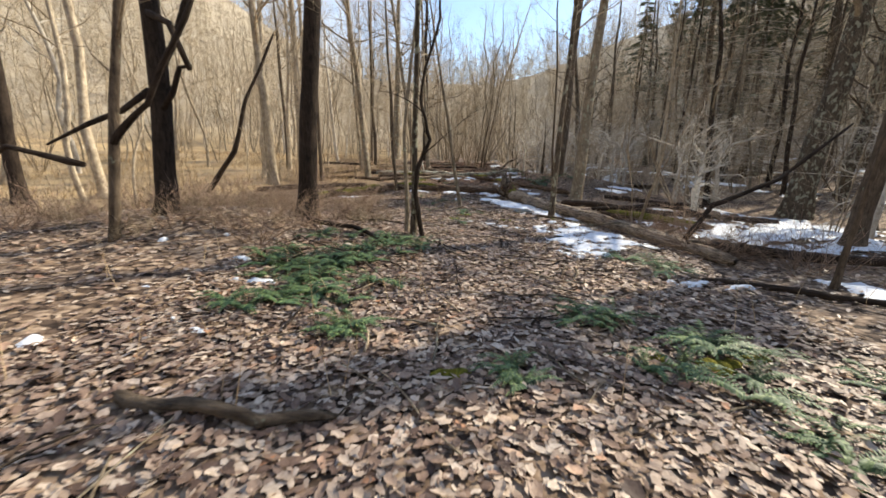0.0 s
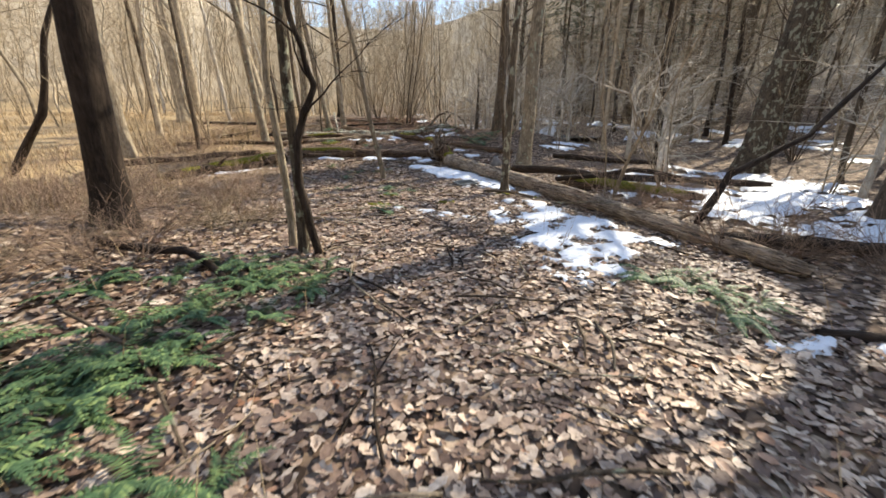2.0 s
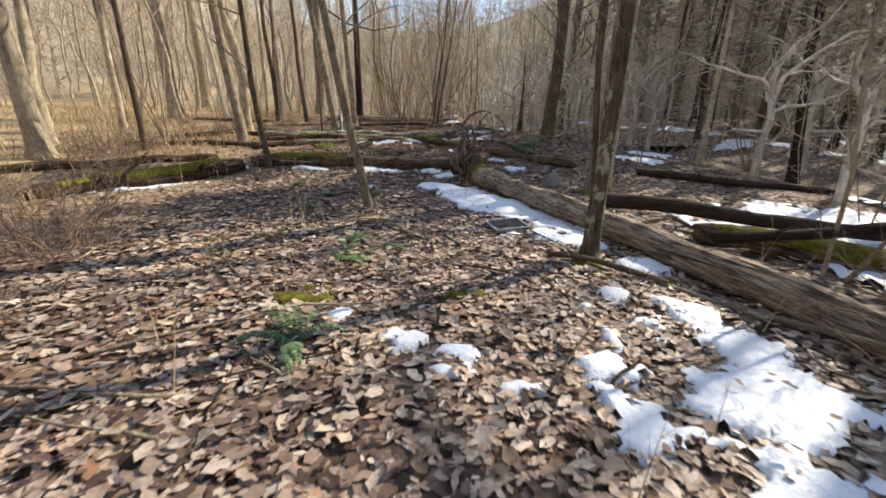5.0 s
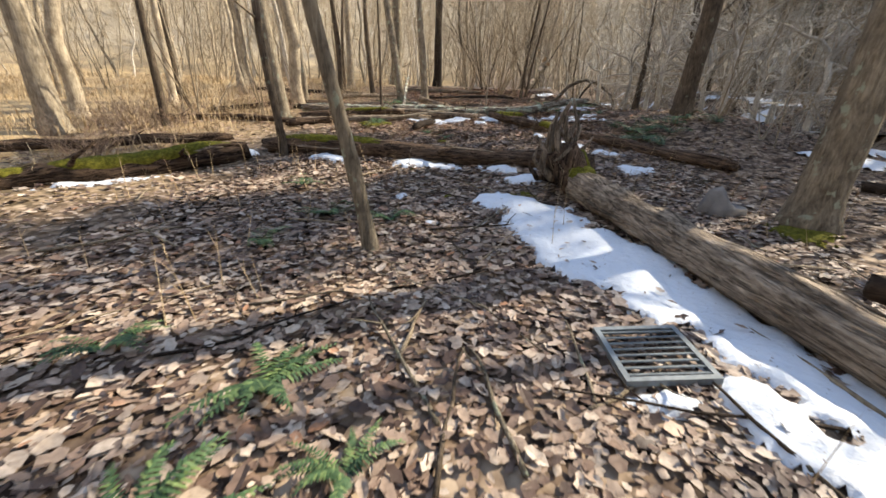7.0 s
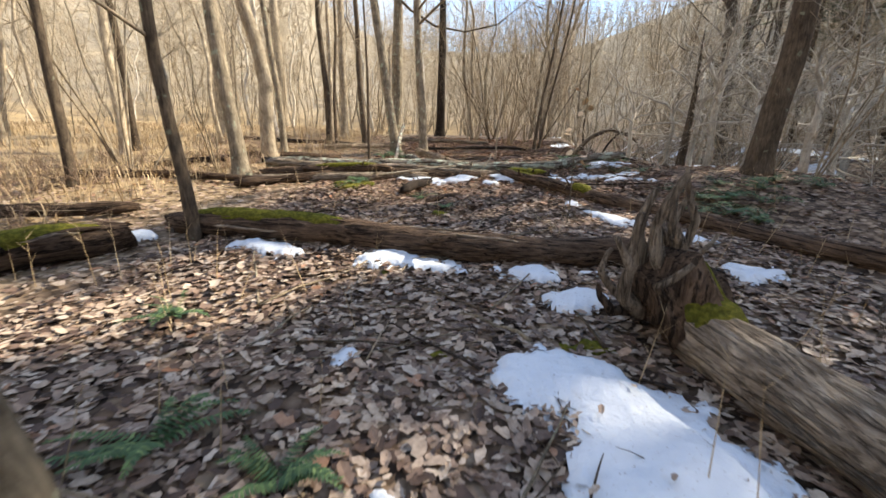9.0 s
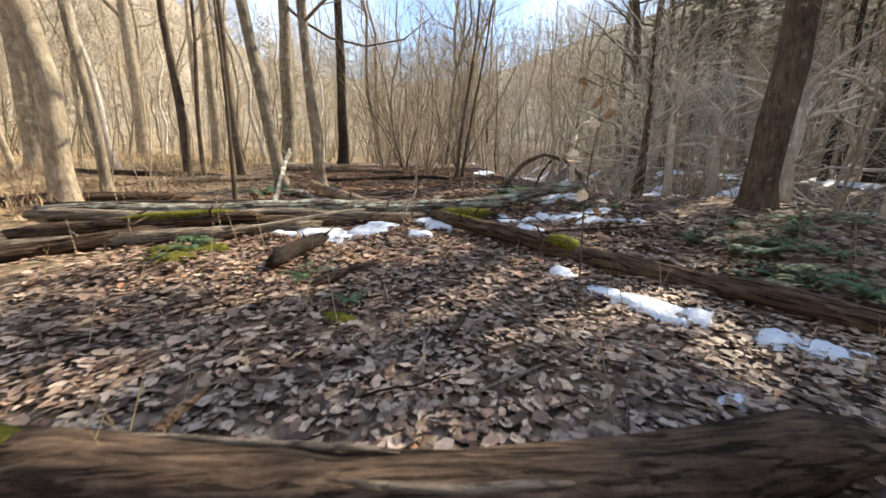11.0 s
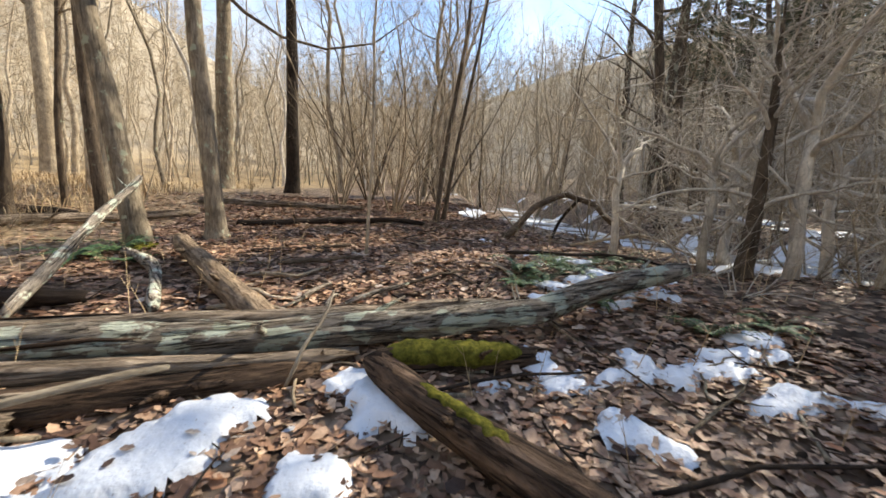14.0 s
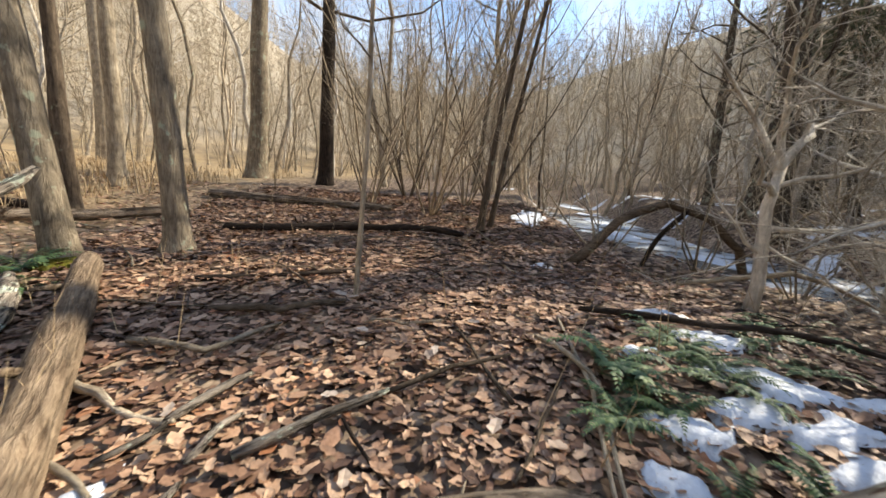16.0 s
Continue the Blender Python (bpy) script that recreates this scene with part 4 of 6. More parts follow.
log("fallen_limb", [on(-0.1, 24.0, 0.05), on(0.3, 23.85, 0.06), on(0.75, 23.7, 0.04)], 0.025, 0.018, BARK_PALE, "pale peeled branch on the litter", 54, 7, n=9, category="branch", group="")
log("fallen_limb", [on(0.74, 23.7, 0.04), on(0.92, 24.1, 0.06)], 0.022, 0.018, WOOD_LICHEN, "short lichen-covered stick on the litter", 55, 7, n=6, category="branch", group="")
log("fallen_limb", [on(0.62, 23.45, 0.04), on(0.75, 23.66, 0.05)], 0.018, 0.016, WOOD_LICHEN, "short lichen-covered stick on the litter", 56, 7, n=6, category="branch", group="")
log("fallen_limb", [on(0.2, 25.0, 0.05), on(0.75, 24.9, 0.06), on(1.15, 25.2, 0.05)], 0.03, 0.025, BARK_BROWN, "crooked dead branch on the litter", 57, 7, n=9, category="branch", group="")
log("fallen_limb", [on(3.0, 25.0, 0.08), on(3.8, 24.7, 0.1), on(4.8, 24.5, 0.08)], 0.03, 0.02, BARK_DARK, "dark branch across the snow and ferns", 58, 7, n=9, category="branch", group="")
log("fallen_limb", [on(4.5, 26.3, 0.1), on(5.6, 26.2, 0.35), on(7.5, 26.6, 0.5)], 0.03, 0.02, BARK_PALE, "pale dead branch over the bank", 59, 7, n=9, category="branch", group="")
# start of the path
log("fallen_limb", [on(-1.95, 2.2, 0.04), on(-1.5, 2.08, 0.06), on(-1.0, 1.98, 0.05), on(-0.62, 2.06, 0.05)], 0.045, 0.03, BARK_BROWN, "rotten brown branch lying on the leaves", 71, 9, n=12, category="branch", group="")
log("fallen_limb", [on(-2.1, 6.2, 0.05), on(-1.3, 5.6, 0.12), on(-0.7, 4.75, 0.02)], 0.016, 0.009, BARK_BROWN, "thin crooked branch on the leaves", 72, 6, n=12, category="branch", group="")
log("fallen_limb", [on(-2.6, 7.6, 0.08), on(-1.7, 7.4, 0.12), on(-1.0, 6.6, 0.05)], 0.05, 0.03, BARK_DARK, "dark dead branch at the foot of a tree", 73, 8, n=12, category="branch", group="")
log("fallen_limb", [on(-9.2, 15.6, 0.0), on(-8.0, 15.5, 1.6), on(-7.4, 15.4, 3.4), on(-6.2, 15.3, 5.6)], 0.1, 0.05, BARK_DARK, "dead pole leaning among the trees", 74, 8, n=16, category="branch", group="")
log("fallen_limb", [on(-5.0, 5.6, 1.1), on(-5.9, 5.5, 1.35), on(-7.3, 5.7, 0.8)], 0.05, 0.025, BARK_DARK, "crooked low dead limb", 75, 7, n=12, category="branch", group="")
log("fallen_limb", [on(-4.6, 5.65, 1.3), on(-4.0, 5.6, 1.9), on(-3.2, 5.5, 3.2)], 0.05, 0.035, BARK_DARK, "crooked rising dead limb", 76, 7, n=12, category="branch", group="")


# loose branches on the floor
log("fallen_limb", [on(-0.01, 7.52, 0.034), on(-0.02, 6.85, 0.064), on(0.15, 6.42, 0.064), on(0.34, 6.08, 0.034)], 0.014, 0.008, TWIG, "thin bent grey branch on the leaves", 110, 7, n=12, wob=0.03, groove=0.0, category="branch", group="")
log("fallen_limb", [on(0.94, 6.30, 0.033), on(1.44, 6.19, 0.063), on(1.94, 6.05, 0.033)], 0.013, 0.008, BARK_BROWN, "long thin straight stick on the leaves", 111, 7, n=8, wob=0.03, groove=0.0, category="branch", group="")
log("fallen_limb", [on(1.05, 6.97, 0.031), on(1.26, 6.59, 0.061), on(1.46, 6.35, 0.031)], 0.011, 0.007, BARK_BROWN, "thin brown stick on the leaves", 112, 7, n=8, wob=0.03, groove=0.0, category="branch", group="")
log("fallen_limb", [on(2.14, 6.80, 0.031), on(2.00, 6.28, 0.031)], 0.011, 0.007, BARK_DARK, "thin dark stick on the leaves", 113, 7, n=4, wob=0.03, groove=0.0, category="branch", group="")
log("fallen_limb", [on(-0.02, 6.83, 0.034), on(0.25, 6.27, 0.064), on(0.47, 5.93, 0.034)], 0.014, 0.008, BARK_BROWN, "thin bent branch on the leaves", 114, 7, n=8, wob=0.03, groove=0.0, category="branch", group="")
log("fallen_limb", [on(1.80, 5.70, 0.036), on(1.69, 5.39, 0.066), on(1.60, 5.21, 0.036)], 0.016, 0.010, BARK_BROWN, "dead vine stem curving over the leaves", 115, 7, n=8, wob=0.03, groove=0.0, category="branch", group="")
log("fallen_limb", [on(1.95, 5.68, 0.036), on(1.87, 5.36, 0.066), on(1.73, 5.07, 0.036)], 0.016, 0.010, BARK_GREY, "dead vine stem curving over the leaves", 116, 7, n=8, wob=0.03, groove=0.0, category="branch", group="")
log("fallen_limb", [on(2.05, 5.44, 0.033), on(2.19, 5.23, 0.063), on(2.37, 5.09, 0.033)], 0.013, 0.008, BARK_BROWN, "thin stick on the leaves", 117, 7, n=8, wob=0.03, groove=0.0, category="branch", group="")
log("fallen_limb", [on(1.88, 7.82, 0.032), on(2.39, 8.08, 0.062), on(2.98, 8.24, 0.032)], 0.012, 0.007, BARK_DARK, "thin dark stick lying on the snow", 118, 7, n=8, wob=0.03, groove=0.0, category="branch", group="")
log("fallen_limb", [on(1.10, 13.37, 0.030), on(1.76, 13.80, 0.030)], 0.010, 0.006, BARK_DARK, "thin dark stick on the leaves", 119, 7, n=4, wob=0.03, groove=0.0, category="branch", group="")
log("fallen_limb", [on(0.17, 10.30, 0.032), on(0.42, 10.35, 0.062), on(0.81, 10.45, 0.032)], 0.012, 0.007, BARK_PALE, "thin pale stick over the ferns", 120, 7, n=8, wob=0.03, groove=0.0, category="branch", group="")
log("fallen_limb", [on(2.65, 11.43, 0.055), on(2.97, 11.21, 0.085), on(3.17, 10.85, 0.085), on(3.43, 10.68, 0.055)], 0.035, 0.021, BARK_BROWN, "mossy dead branch beside the tree foot", 121, 7, n=12, wob=0.03, groove=0.0, category="branch", group="")
log("fallen_limb", [on(0.81, 19.78, 0.030), on(0.89, 19.32, 0.030)], 0.010, 0.006, BARK_PALE, "thin pale stick in the leaves", 122, 7, n=4, wob=0.03, groove=0.0, category="branch", group="")
log("fallen_limb", [on(2.54, 21.37, 0.034), on(3.07, 21.44, 0.064), on(4.24, 21.26, 0.034)], 0.014, 0.008, BARK_DARK, "long thin dark stick on the leaves", 123, 7, n=8, wob=0.03, groove=0.0, category="branch", group="")
log("fallen_limb", [on(1.65, 22.14, 0.034), on(2.14, 22.21, 0.064), on(2.72, 22.25, 0.034)], 0.014, 0.008, BARK_DARK, "thin dark stick beside the snow", 124, 7, n=8, wob=0.03, groove=0.0, category="branch", group="")
log("fallen_limb", [on(1.98, 23.26, 0.055), on(2.27, 23.22, 0.085), on(2.47, 23.16, 0.055)], 0.035, 0.021, BARK_PALE, "pale peeled piece of branch on the leaves", 125, 7, n=8, wob=0.03, groove=0.0, category="branch", group="")
log("fallen_limb", [on(1.14, 23.51, 0.046), on(1.39, 23.71, 0.076), on(1.69, 23.95, 0.046)], 0.026, 0.016, WOOD_LICHEN, "lichen-spotted branch on the leaves", 126, 7, n=8, wob=0.03, groove=0.0, category="branch", group="")
log("fallen_limb", [on(1.69, 23.95, 0.038), on(2.02, 24.14, 0.068), on(2.36, 24.35, 0.038)], 0.018, 0.011, BARK_BROWN, "dead branch on the leaves", 127, 7, n=8, wob=0.03, groove=0.0, category="branch", group="")
log("fallen_limb", [on(0.02, 23.51, 0.042), on(0.35, 23.45, 0.072), on(0.74, 23.28, 0.042)], 0.022, 0.013, BARK_PALE, "pale stripped branch on the leaves", 128, 7, n=8, wob=0.03, groove=0.0, category="branch", group="")
log("fallen_limb", [on(0.05, 24.37, 0.044), on(0.56, 24.28, 0.074), on(0.82, 24.73, 0.044)], 0.024, 0.014, BARK_GREY, "grey branch on the leaves", 129, 7, n=8, wob=0.03, groove=0.0, category="branch", group="")
log("fallen_limb", [on(2.80, 24.90, 0.034), on(2.71, 23.93, 0.064), on(2.56, 23.15, 0.034)], 0.014, 0.008, BARK_PALE, "thin pale leaning stick", 130, 7, n=8, wob=0.03, groove=0.0, category="branch", group="")
log("fallen_limb", [on(1.51, 23.76, 0.032), on(1.79, 23.40, 0.032)], 0.012, 0.007, BARK_DARK, "thin dark stick on the leaves", 131, 7, n=4, wob=0.03, groove=0.0, category="branch", group="")
log("fallen_limb", [on(0.97, 23.47, 0.040), on(1.00, 23.61, 0.070), on(1.03, 23.77, 0.040)], 0.020, 0.012, WOOD_LICHEN, "short stick with pale lichen", 132, 7, n=8, wob=0.03, groove=0.0, category="branch", group="")
log("fallen_limb", [on(0.99, 23.20, 0.042), on(1.00, 23.37, 0.042)], 0.022, 0.013, WOOD_LICHEN, "short stick with pale lichen", 133, 7, n=4, wob=0.03, groove=0.0, category="branch", group="")


# ---- snow ----
def snow(blobs, seed, thick=0.06, res=0.04, label="patch of melting white snow on the leaves", name="snow_patch", mat=SNOW, rag=1.0):
    """Old snow over some ovals (x, y, half width, half length, turn)."""
    thick, rag = max(thick * 0.72, 0.042), rag * 1.3
    B = [(b + (0,))[:5] for b in blobs]
    x0, x1 = min(b[0] - max(b[2:4]) for b in B) - 0.2, max(b[0] + max(b[2:4]) for b in B) + 0.2
    y0, y1 = min(b[1] - max(b[2:4]) for b in B) - 0.2, max(b[1] + max(b[2:4]) for b in B) + 0.2
    xs, ys = np.arange(x0, x1, res), np.arange(y0, y1, res)
    X, Y = np.meshgrid(xs, ys)
    f = np.full(X.shape, -9.0)
    for cx, cy, rx, ry, turn in B:
        c, s = math.cos(math.radians(turn)), math.sin(math.radians(turn))
        u, v = (X - cx) * c + (Y - cy) * s, -(X - cx) * s + (Y - cy) * c
        g = (1 - np.hypot(u / rx, v / ry)) * min(rx, ry)
        f = np.maximum(f, g)
    wob = np.array([[noise.noise(Vector((x * 2.6, y * 2.6, seed))) * 0.13 + noise.noise(Vector((x * 7, y * 7, seed))) * 0.1 + noise.noise(Vector((x * 17, y * 17, seed))) * 0.05 for x in xs] for y in ys])
    f = f + rag * wob * min(1.0, 3.2 * min(min(b[2:4]) for b in B) + 0.25) + 0.02
    Z = land(X, Y) - 0.02 + (thick + 0.02) * np.sin(np.clip(f / 0.1, -0.3, 1) * 1.57) * (1 + 0.12 * wob / 0.14) + 0.012 * np.clip(f / 0.3, 0, 2)
    keep = (f[:-1, :-1] > -0.012) & (f[1:, :-1] > -0.012) & (f[:-1, 1:] > -0.012) & (f[1:, 1:] > -0.012)
    idx = np.arange(X.size).reshape(X.shape)
    F = np.stack([idx[:-1, :-1][keep], idx[:-1, 1:][keep], idx[1:, 1:][keep], idx[1:, :-1][keep]], -1)
    if not len(F):
        return
    used, inv = np.unique(F, return_inverse=True)
    V = np.stack([X, Y, Z], -1).reshape(-1, 3)[used]
    c = V.mean(0)
    ob = mesh_object(name, (V - c).tolist(), inv.reshape(-1, 4).tolist(), mat)
    ob.location = c
    tagged(ob, label, "snow" if mat is SNOW else "moss", "snow patches" if mat is SNOW else "moss cushions")


snow([(1.85, 15.55, 0.4, 0.45), (2.15, 14.95, 0.5, 0.8, 15), (2.55, 14.2, 0.55, 0.7, 15), (2.9, 13.5, 0.42, 0.6, 15), (3.15, 12.95, 0.32, 0.5, 15), (3.3, 12.45, 0.25, 0.4), (2.9, 12.3, 0.14, 0.45, 10), (3.2, 12.0, 0.3, 0.3)], 1, 0.065, 0.035, rag=1.35, label="long patch of white snow along the fallen log")
snow([(2.45, 12.38, 0.2, 0.08)], 2)
snow([(2.4, 9.1, 0.3, 0.22), (2.95, 9.15, 0.6, 0.38), (3.55, 8.65, 0.5, 0.42), (2.95, 8.25, 0.7, 0.42), (2.45, 7.8, 0.34, 0.34), (2.85, 7.35, 0.45, 0.36), (3.55, 7.8, 0.45, 0.34), (2.5, 6.75, 0.34, 0.26)], 3, 0.055, 0.035, rag=1.8)
snow([(1.45, 9.75, 0.22, 0.14)], 4, 0.05)
snow([(3.3, 9.6, 0.2, 0.35)], 5)
snow([(3.35, 5.1, 0.26, 0.1), (3.8, 4.95, 0.24, 0.09)], 7, 0.03)
snow([(7, 10.5, 0.9, 1.1), (6.2, 8.6, 0.7, 0.7), (8.3, 9.6, 1.3, 0.9), (10, 11.2, 1.8, 1.2), (8.2, 13, 0.9, 0.8), (11, 14, 1.8, 1.1), (5.8, 12.9, 0.6, 0.45), (6.4, 11.8, 0.7, 0.6), (7.3, 13.6, 0.8, 0.6), (5.5, 10.8, 0.4, 0.4), (6.6, 7.4, 1.0, 0.7), (8.6, 7.9, 1.2, 0.7), (7.2, 9.4, 1.2, 0.8), (9.6, 9.2, 1.3, 0.8), (11.5, 12.2, 1.6, 1.0)], 8, 0.08, 0.09, "broad field of snow in the hollow", rag=2.6)
snow([(5.5, 5.2, 0.35, 0.35), (5.3, 4.5, 0.25, 0.3), (6.6, 5.1, 0.6, 0.35)], 9, 0.06, 0.06)
for i, (x, y, a, b) in enumerate([(0.4, 10.52, 0.12, 0.08), (0.69, 10.3, 0.09, 0.08), (1.2, 9.88, 0.15, 0.15), (1.35, 9.58, 0.16, 0.1), (2.5, 9.8, 0.07, 0.14), (2.3, 9.52, 0.16, 0.12), (2.56, 10.32, 0.1, 0.05), (1.75, 9.35, 0.12, 0.06), (2.85, 10.5, 0.12, 0.1), (2.88, 10.0, 0.13, 0.24)]):
    snow([(x, y, a, b)], 20 + i, 0.035, 0.03, "small scrap of melting snow on the leaves")
for i, (x, y, a, b) in enumerate([(-2.2, 4.5, 0.25, 0.05), (-3.35, 6.05, 0.12, 0.06), (-2.45, 3.4, 0.1, 0.06), (-4.1, 5.7, 0.1, 0.05), (-3.2, 2.9, 0.12, 0.1), (-3.15, 4.1, 0.14, 0.05), (-2.1, 3.2, 0.08, 0.05), (-2.7, 5.2, 0.1, 0.05), (-1.6, 6.9, 0.1, 0.05)]):
    snow([(x, y, a, b)], 400 + i, 0.05, 0.025, "small scrap of melting snow on the leaves")
snow([(3.25, 10.15, 0.14, 0.25, 20), (3.45, 9.7, 0.16, 0.4, 10)], 31, 0.05)
snow([(3.5, 11.1, 0.25, 0.2)], 32, 0.05)
for i, (x, y, a, b) in enumerate([(-2.85, 17.45, 0.25, 0.1), (-1.0, 17.38, 0.4, 0.2), (0.45, 17.25, 0.52, 0.19), (1.65, 17.15, 0.28, 0.14), (1.98, 16.65, 0.26, 0.18), (0.46, 15.65, 0.1, 0.09), (3.9, 17.6, 0.3, 0.22), (2.3, 17.3, 0.12, 0.08), (0.97, 15.47, 0.07, 0.05), (0.95, 14.7, 0.06, 0.05)]):
    snow([(x, y, a, b)], 40 + i, 0.075 if a > 0.2 else 0.045, 0.03, "scrap of white snow beside the fallen log")
snow([(-3.55, 15.55, 0.55, 0.09, 42)], 55, 0.05, 0.03, "strip of snow along the mossy log")
snow([(-0.12, 21.74, 0.3, 0.2), (0.12, 21.48, 0.22, 0.2), (0.06, 21.28, 0.16, 0.1), (-0.55, 21.6, 0.35, 0.07)], 56, 0.07, 0.03)
snow([(0.55, 21.88, 0.36, 0.2, 25), (0.78, 22.05, 0.2, 0.14), (0.42, 21.65, 0.2, 0.18)], 73, 0.09, 0.03)
snow([(1.14, 21.6, 0.15, 0.17)], 57, 0.06, 0.03)
snow([(1.3, 22.35, 0.22, 0.14), (1.48, 22.15, 0.16, 0.22), (1.62, 21.9, 0.12, 0.14)], 58, 0.09, 0.03)
snow([(1.75, 21.95, 0.16, 0.07)], 68, 0.05, 0.03)
snow([(2.42, 22.4, 0.13, 0.2), (2.5, 22.18, 0.2, 0.12), (2.8, 22.22, 0.22, 0.1), (3.08, 22.38, 0.2, 0.16), (3.35, 22.2, 0.26, 0.12), (3.75, 22.32, 0.28, 0.12)], 59, 0.055, 0.03, rag=1.3)
snow([(4.05, 22.5, 0.2, 0.1)], 74, 0.05, 0.03)
snow([(3.7, 21.82, 0.26, 0.1, -15), (4.05, 21.66, 0.24, 0.12, -15)], 75, 0.05, 0.03)
snow([(2.68, 21.78, 0.12, 0.13), (2.8, 21.6, 0.1, 0.08)], 76, 0.045, 0.03)
snow([(2.1, 22.25, 0.11, 0.08)], 60, 0.045, 0.03)
snow([(2.5, 20.02, 0.11, 0.17)], 61, 0.05)
snow([(2.72, 19.55, 0.13, 0.2, 20), (2.95, 19.2, 0.14, 0.22, 30), (3.2, 18.95, 0.13, 0.14)], 62, 0.05, 0.03)
snow([(3.32, 18.82, 0.1, 0.09), (3.52, 18.66, 0.16, 0.12, -20), (3.72, 18.5, 0.16, 0.13, -20)], 77, 0.05, 0.03)
snow([(2.75, 18.12, 0.08, 0.06)], 78, 0.04, 0.03)
snow([(0.78, 23.1, 0.09, 0.16, 30), (0.7, 23.35, 0.05, 0.12)], 79, 0.05, 0.03)
snow([(3.5, 19.85, 0.2, 0.06)], 63, 0.04)
snow([(3.4, 23.2, 0.3, 0.06), (3.9, 23.3, 0.24, 0.11)], 64, 0.07, 0.03)
snow([(3.85, 24.65, 0.34, 0.14)], 65, 0.07, 0.03)
snow([(3.75, 24.1, 0.4, 0.16, -25), (4.2, 23.95, 0.35, 0.12, -20)], 66, 0.07, 0.03)
snow([(3.1, 23.68, 0.22, 0.13), (3.4, 23.8, 0.28, 0.14), (3.75, 23.7, 0.3, 0.14), (3.98, 23.55, 0.22, 0.1)], 67, 0.07, 0.03, rag=1.2)
snow([(2.88, 23.4, 0.17, 0.09)], 80, 0.06, 0.03)
snow([(3.5, 23.45, 0.22, 0.08)], 81, 0.06, 0.03)
snow([(3.16, 24.32, 0.1, 0.06)], 69, 0.07, 0.03)
snow([(3.7, 25.1, 0.34, 0.07, -15)], 70, 0.04, 0.03)
snow([(3.15, 27.05, 0.28, 0.1)], 71, 0.05)
snow([(3.7, 30.6, 0.35, 0.9, -15)], 72, 0.05, 0.06)
for i in range(34):
    y = rng.uniform(6, 48)
    sx = float(np.interp(y, STREAM_Y, STREAM_X))
    x = sx + rng.choice((-1, 1, 1)) * rng.uniform(2.0, 6.5)
    if x < 5.0 or math.hypot(x - 6.2, y - 21.6) < 2:
        continue
    snow([(x, y, rng.uniform(0.25, 0.9), rng.uniform(0.25, 0.7)), (x + rng.uniform(-0.6, 0.6), y + rng.uniform(-0.5, 0.5), rng.uniform(0.2, 0.6), rng.uniform(0.2, 0.5))], 100 + i, 0.05, 0.09, "patch of old snow in the shade")
for i in range(46):
    x, y = rng.uniform(11, 30), rng.uniform(4, 62)
    if abs(x - float(np.interp(y, STREAM_Y, STREAM_X))) < 2:
        continue
    snow([(x, y, rng.uniform(0.3, 1.3), rng.uniform(0.3, 0.9)), (x + rng.uniform(-0.9, 0.9), y + rng.uniform(-0.7, 0.7), rng.uniform(0.3, 0.8), rng.uniform(0.3, 0.6))], 500 + i, 0.06, 0.14, "patch of old snow under the hemlocks")
for i, (x, y, a, b) in enumerate([(6.5, 33, 0.25, 2.2), (8.6, 31.5, 0.5, 1.0), (8.2, 36.5, 0.5, 1.5), (9.3, 41, 0.5, 2.0), (10.6, 47, 0.6, 2.5), (12, 56, 0.8, 4)]):
    h0 = 0.50 + (y - 24.5) / 50.5 * 0.12
    V = [(0, 0, 0.03)] + [(a * math.cos(q / 24 * 6.283) * (1 + 0.35 * noise.noise(Vector((q * 0.7, i, 0)))), b * math.sin(q / 24 * 6.283) * (1 + 0.35 * noise.noise(Vector((q * 0.7, i, 5)))), 0.003) for q in range(24)]
    ob = mesh_object("snow_patch", V, [(0, 1 + q, 1 + (q + 1) % 24) for q in range(24)], SNOW)
    ob.location = (x, y, h0)
    tagged(ob, "snow lying on the stream ice", "snow", "snow patches")


for i, (x, y, a, b) in enumerate([(0.12, 2.65, 0.16, 0.07), (1.75, 2.95, 0.22, 0.1), (2.2, 2.82, 0.26, 0.1), (2.5, 3.05, 0.15, 0.12), (3.52, 10.75, 0.09, 0.09), (0.5, 19.15, 0.1, 0.1), (3.0, 11.25, 0.16, 0.12), (4.85, 15.1, 0.3, 0.25), (0.45, 10.75, 0.14, 0.07), (2.0, 16.0, 0.25, 0.1), (1.0, 15.75, 0.1, 0.08), (-3.9, 21.2, 0.25, 0.2), (-1.75, 25.75, 0.22, 0.16), (0.3, 17.0, 0.06, 0.05), (0.55, 11.45, 0.2, 0.08), (1.78, 11.25, 0.12, 0.09), (1.62, 10.55, 0.13, 0.1), (0.3, 10.55, 0.25, 0.12), (-1.48, 20.92, 0.35, 0.16), (-1.40, 20.57, 0.3, 0.14)]):
    snow([(x, y, a, b)], 300 + i, 0.05, 0.03, "low cushion of yellow-green moss in the litter", "moss_cushion", MOSS)


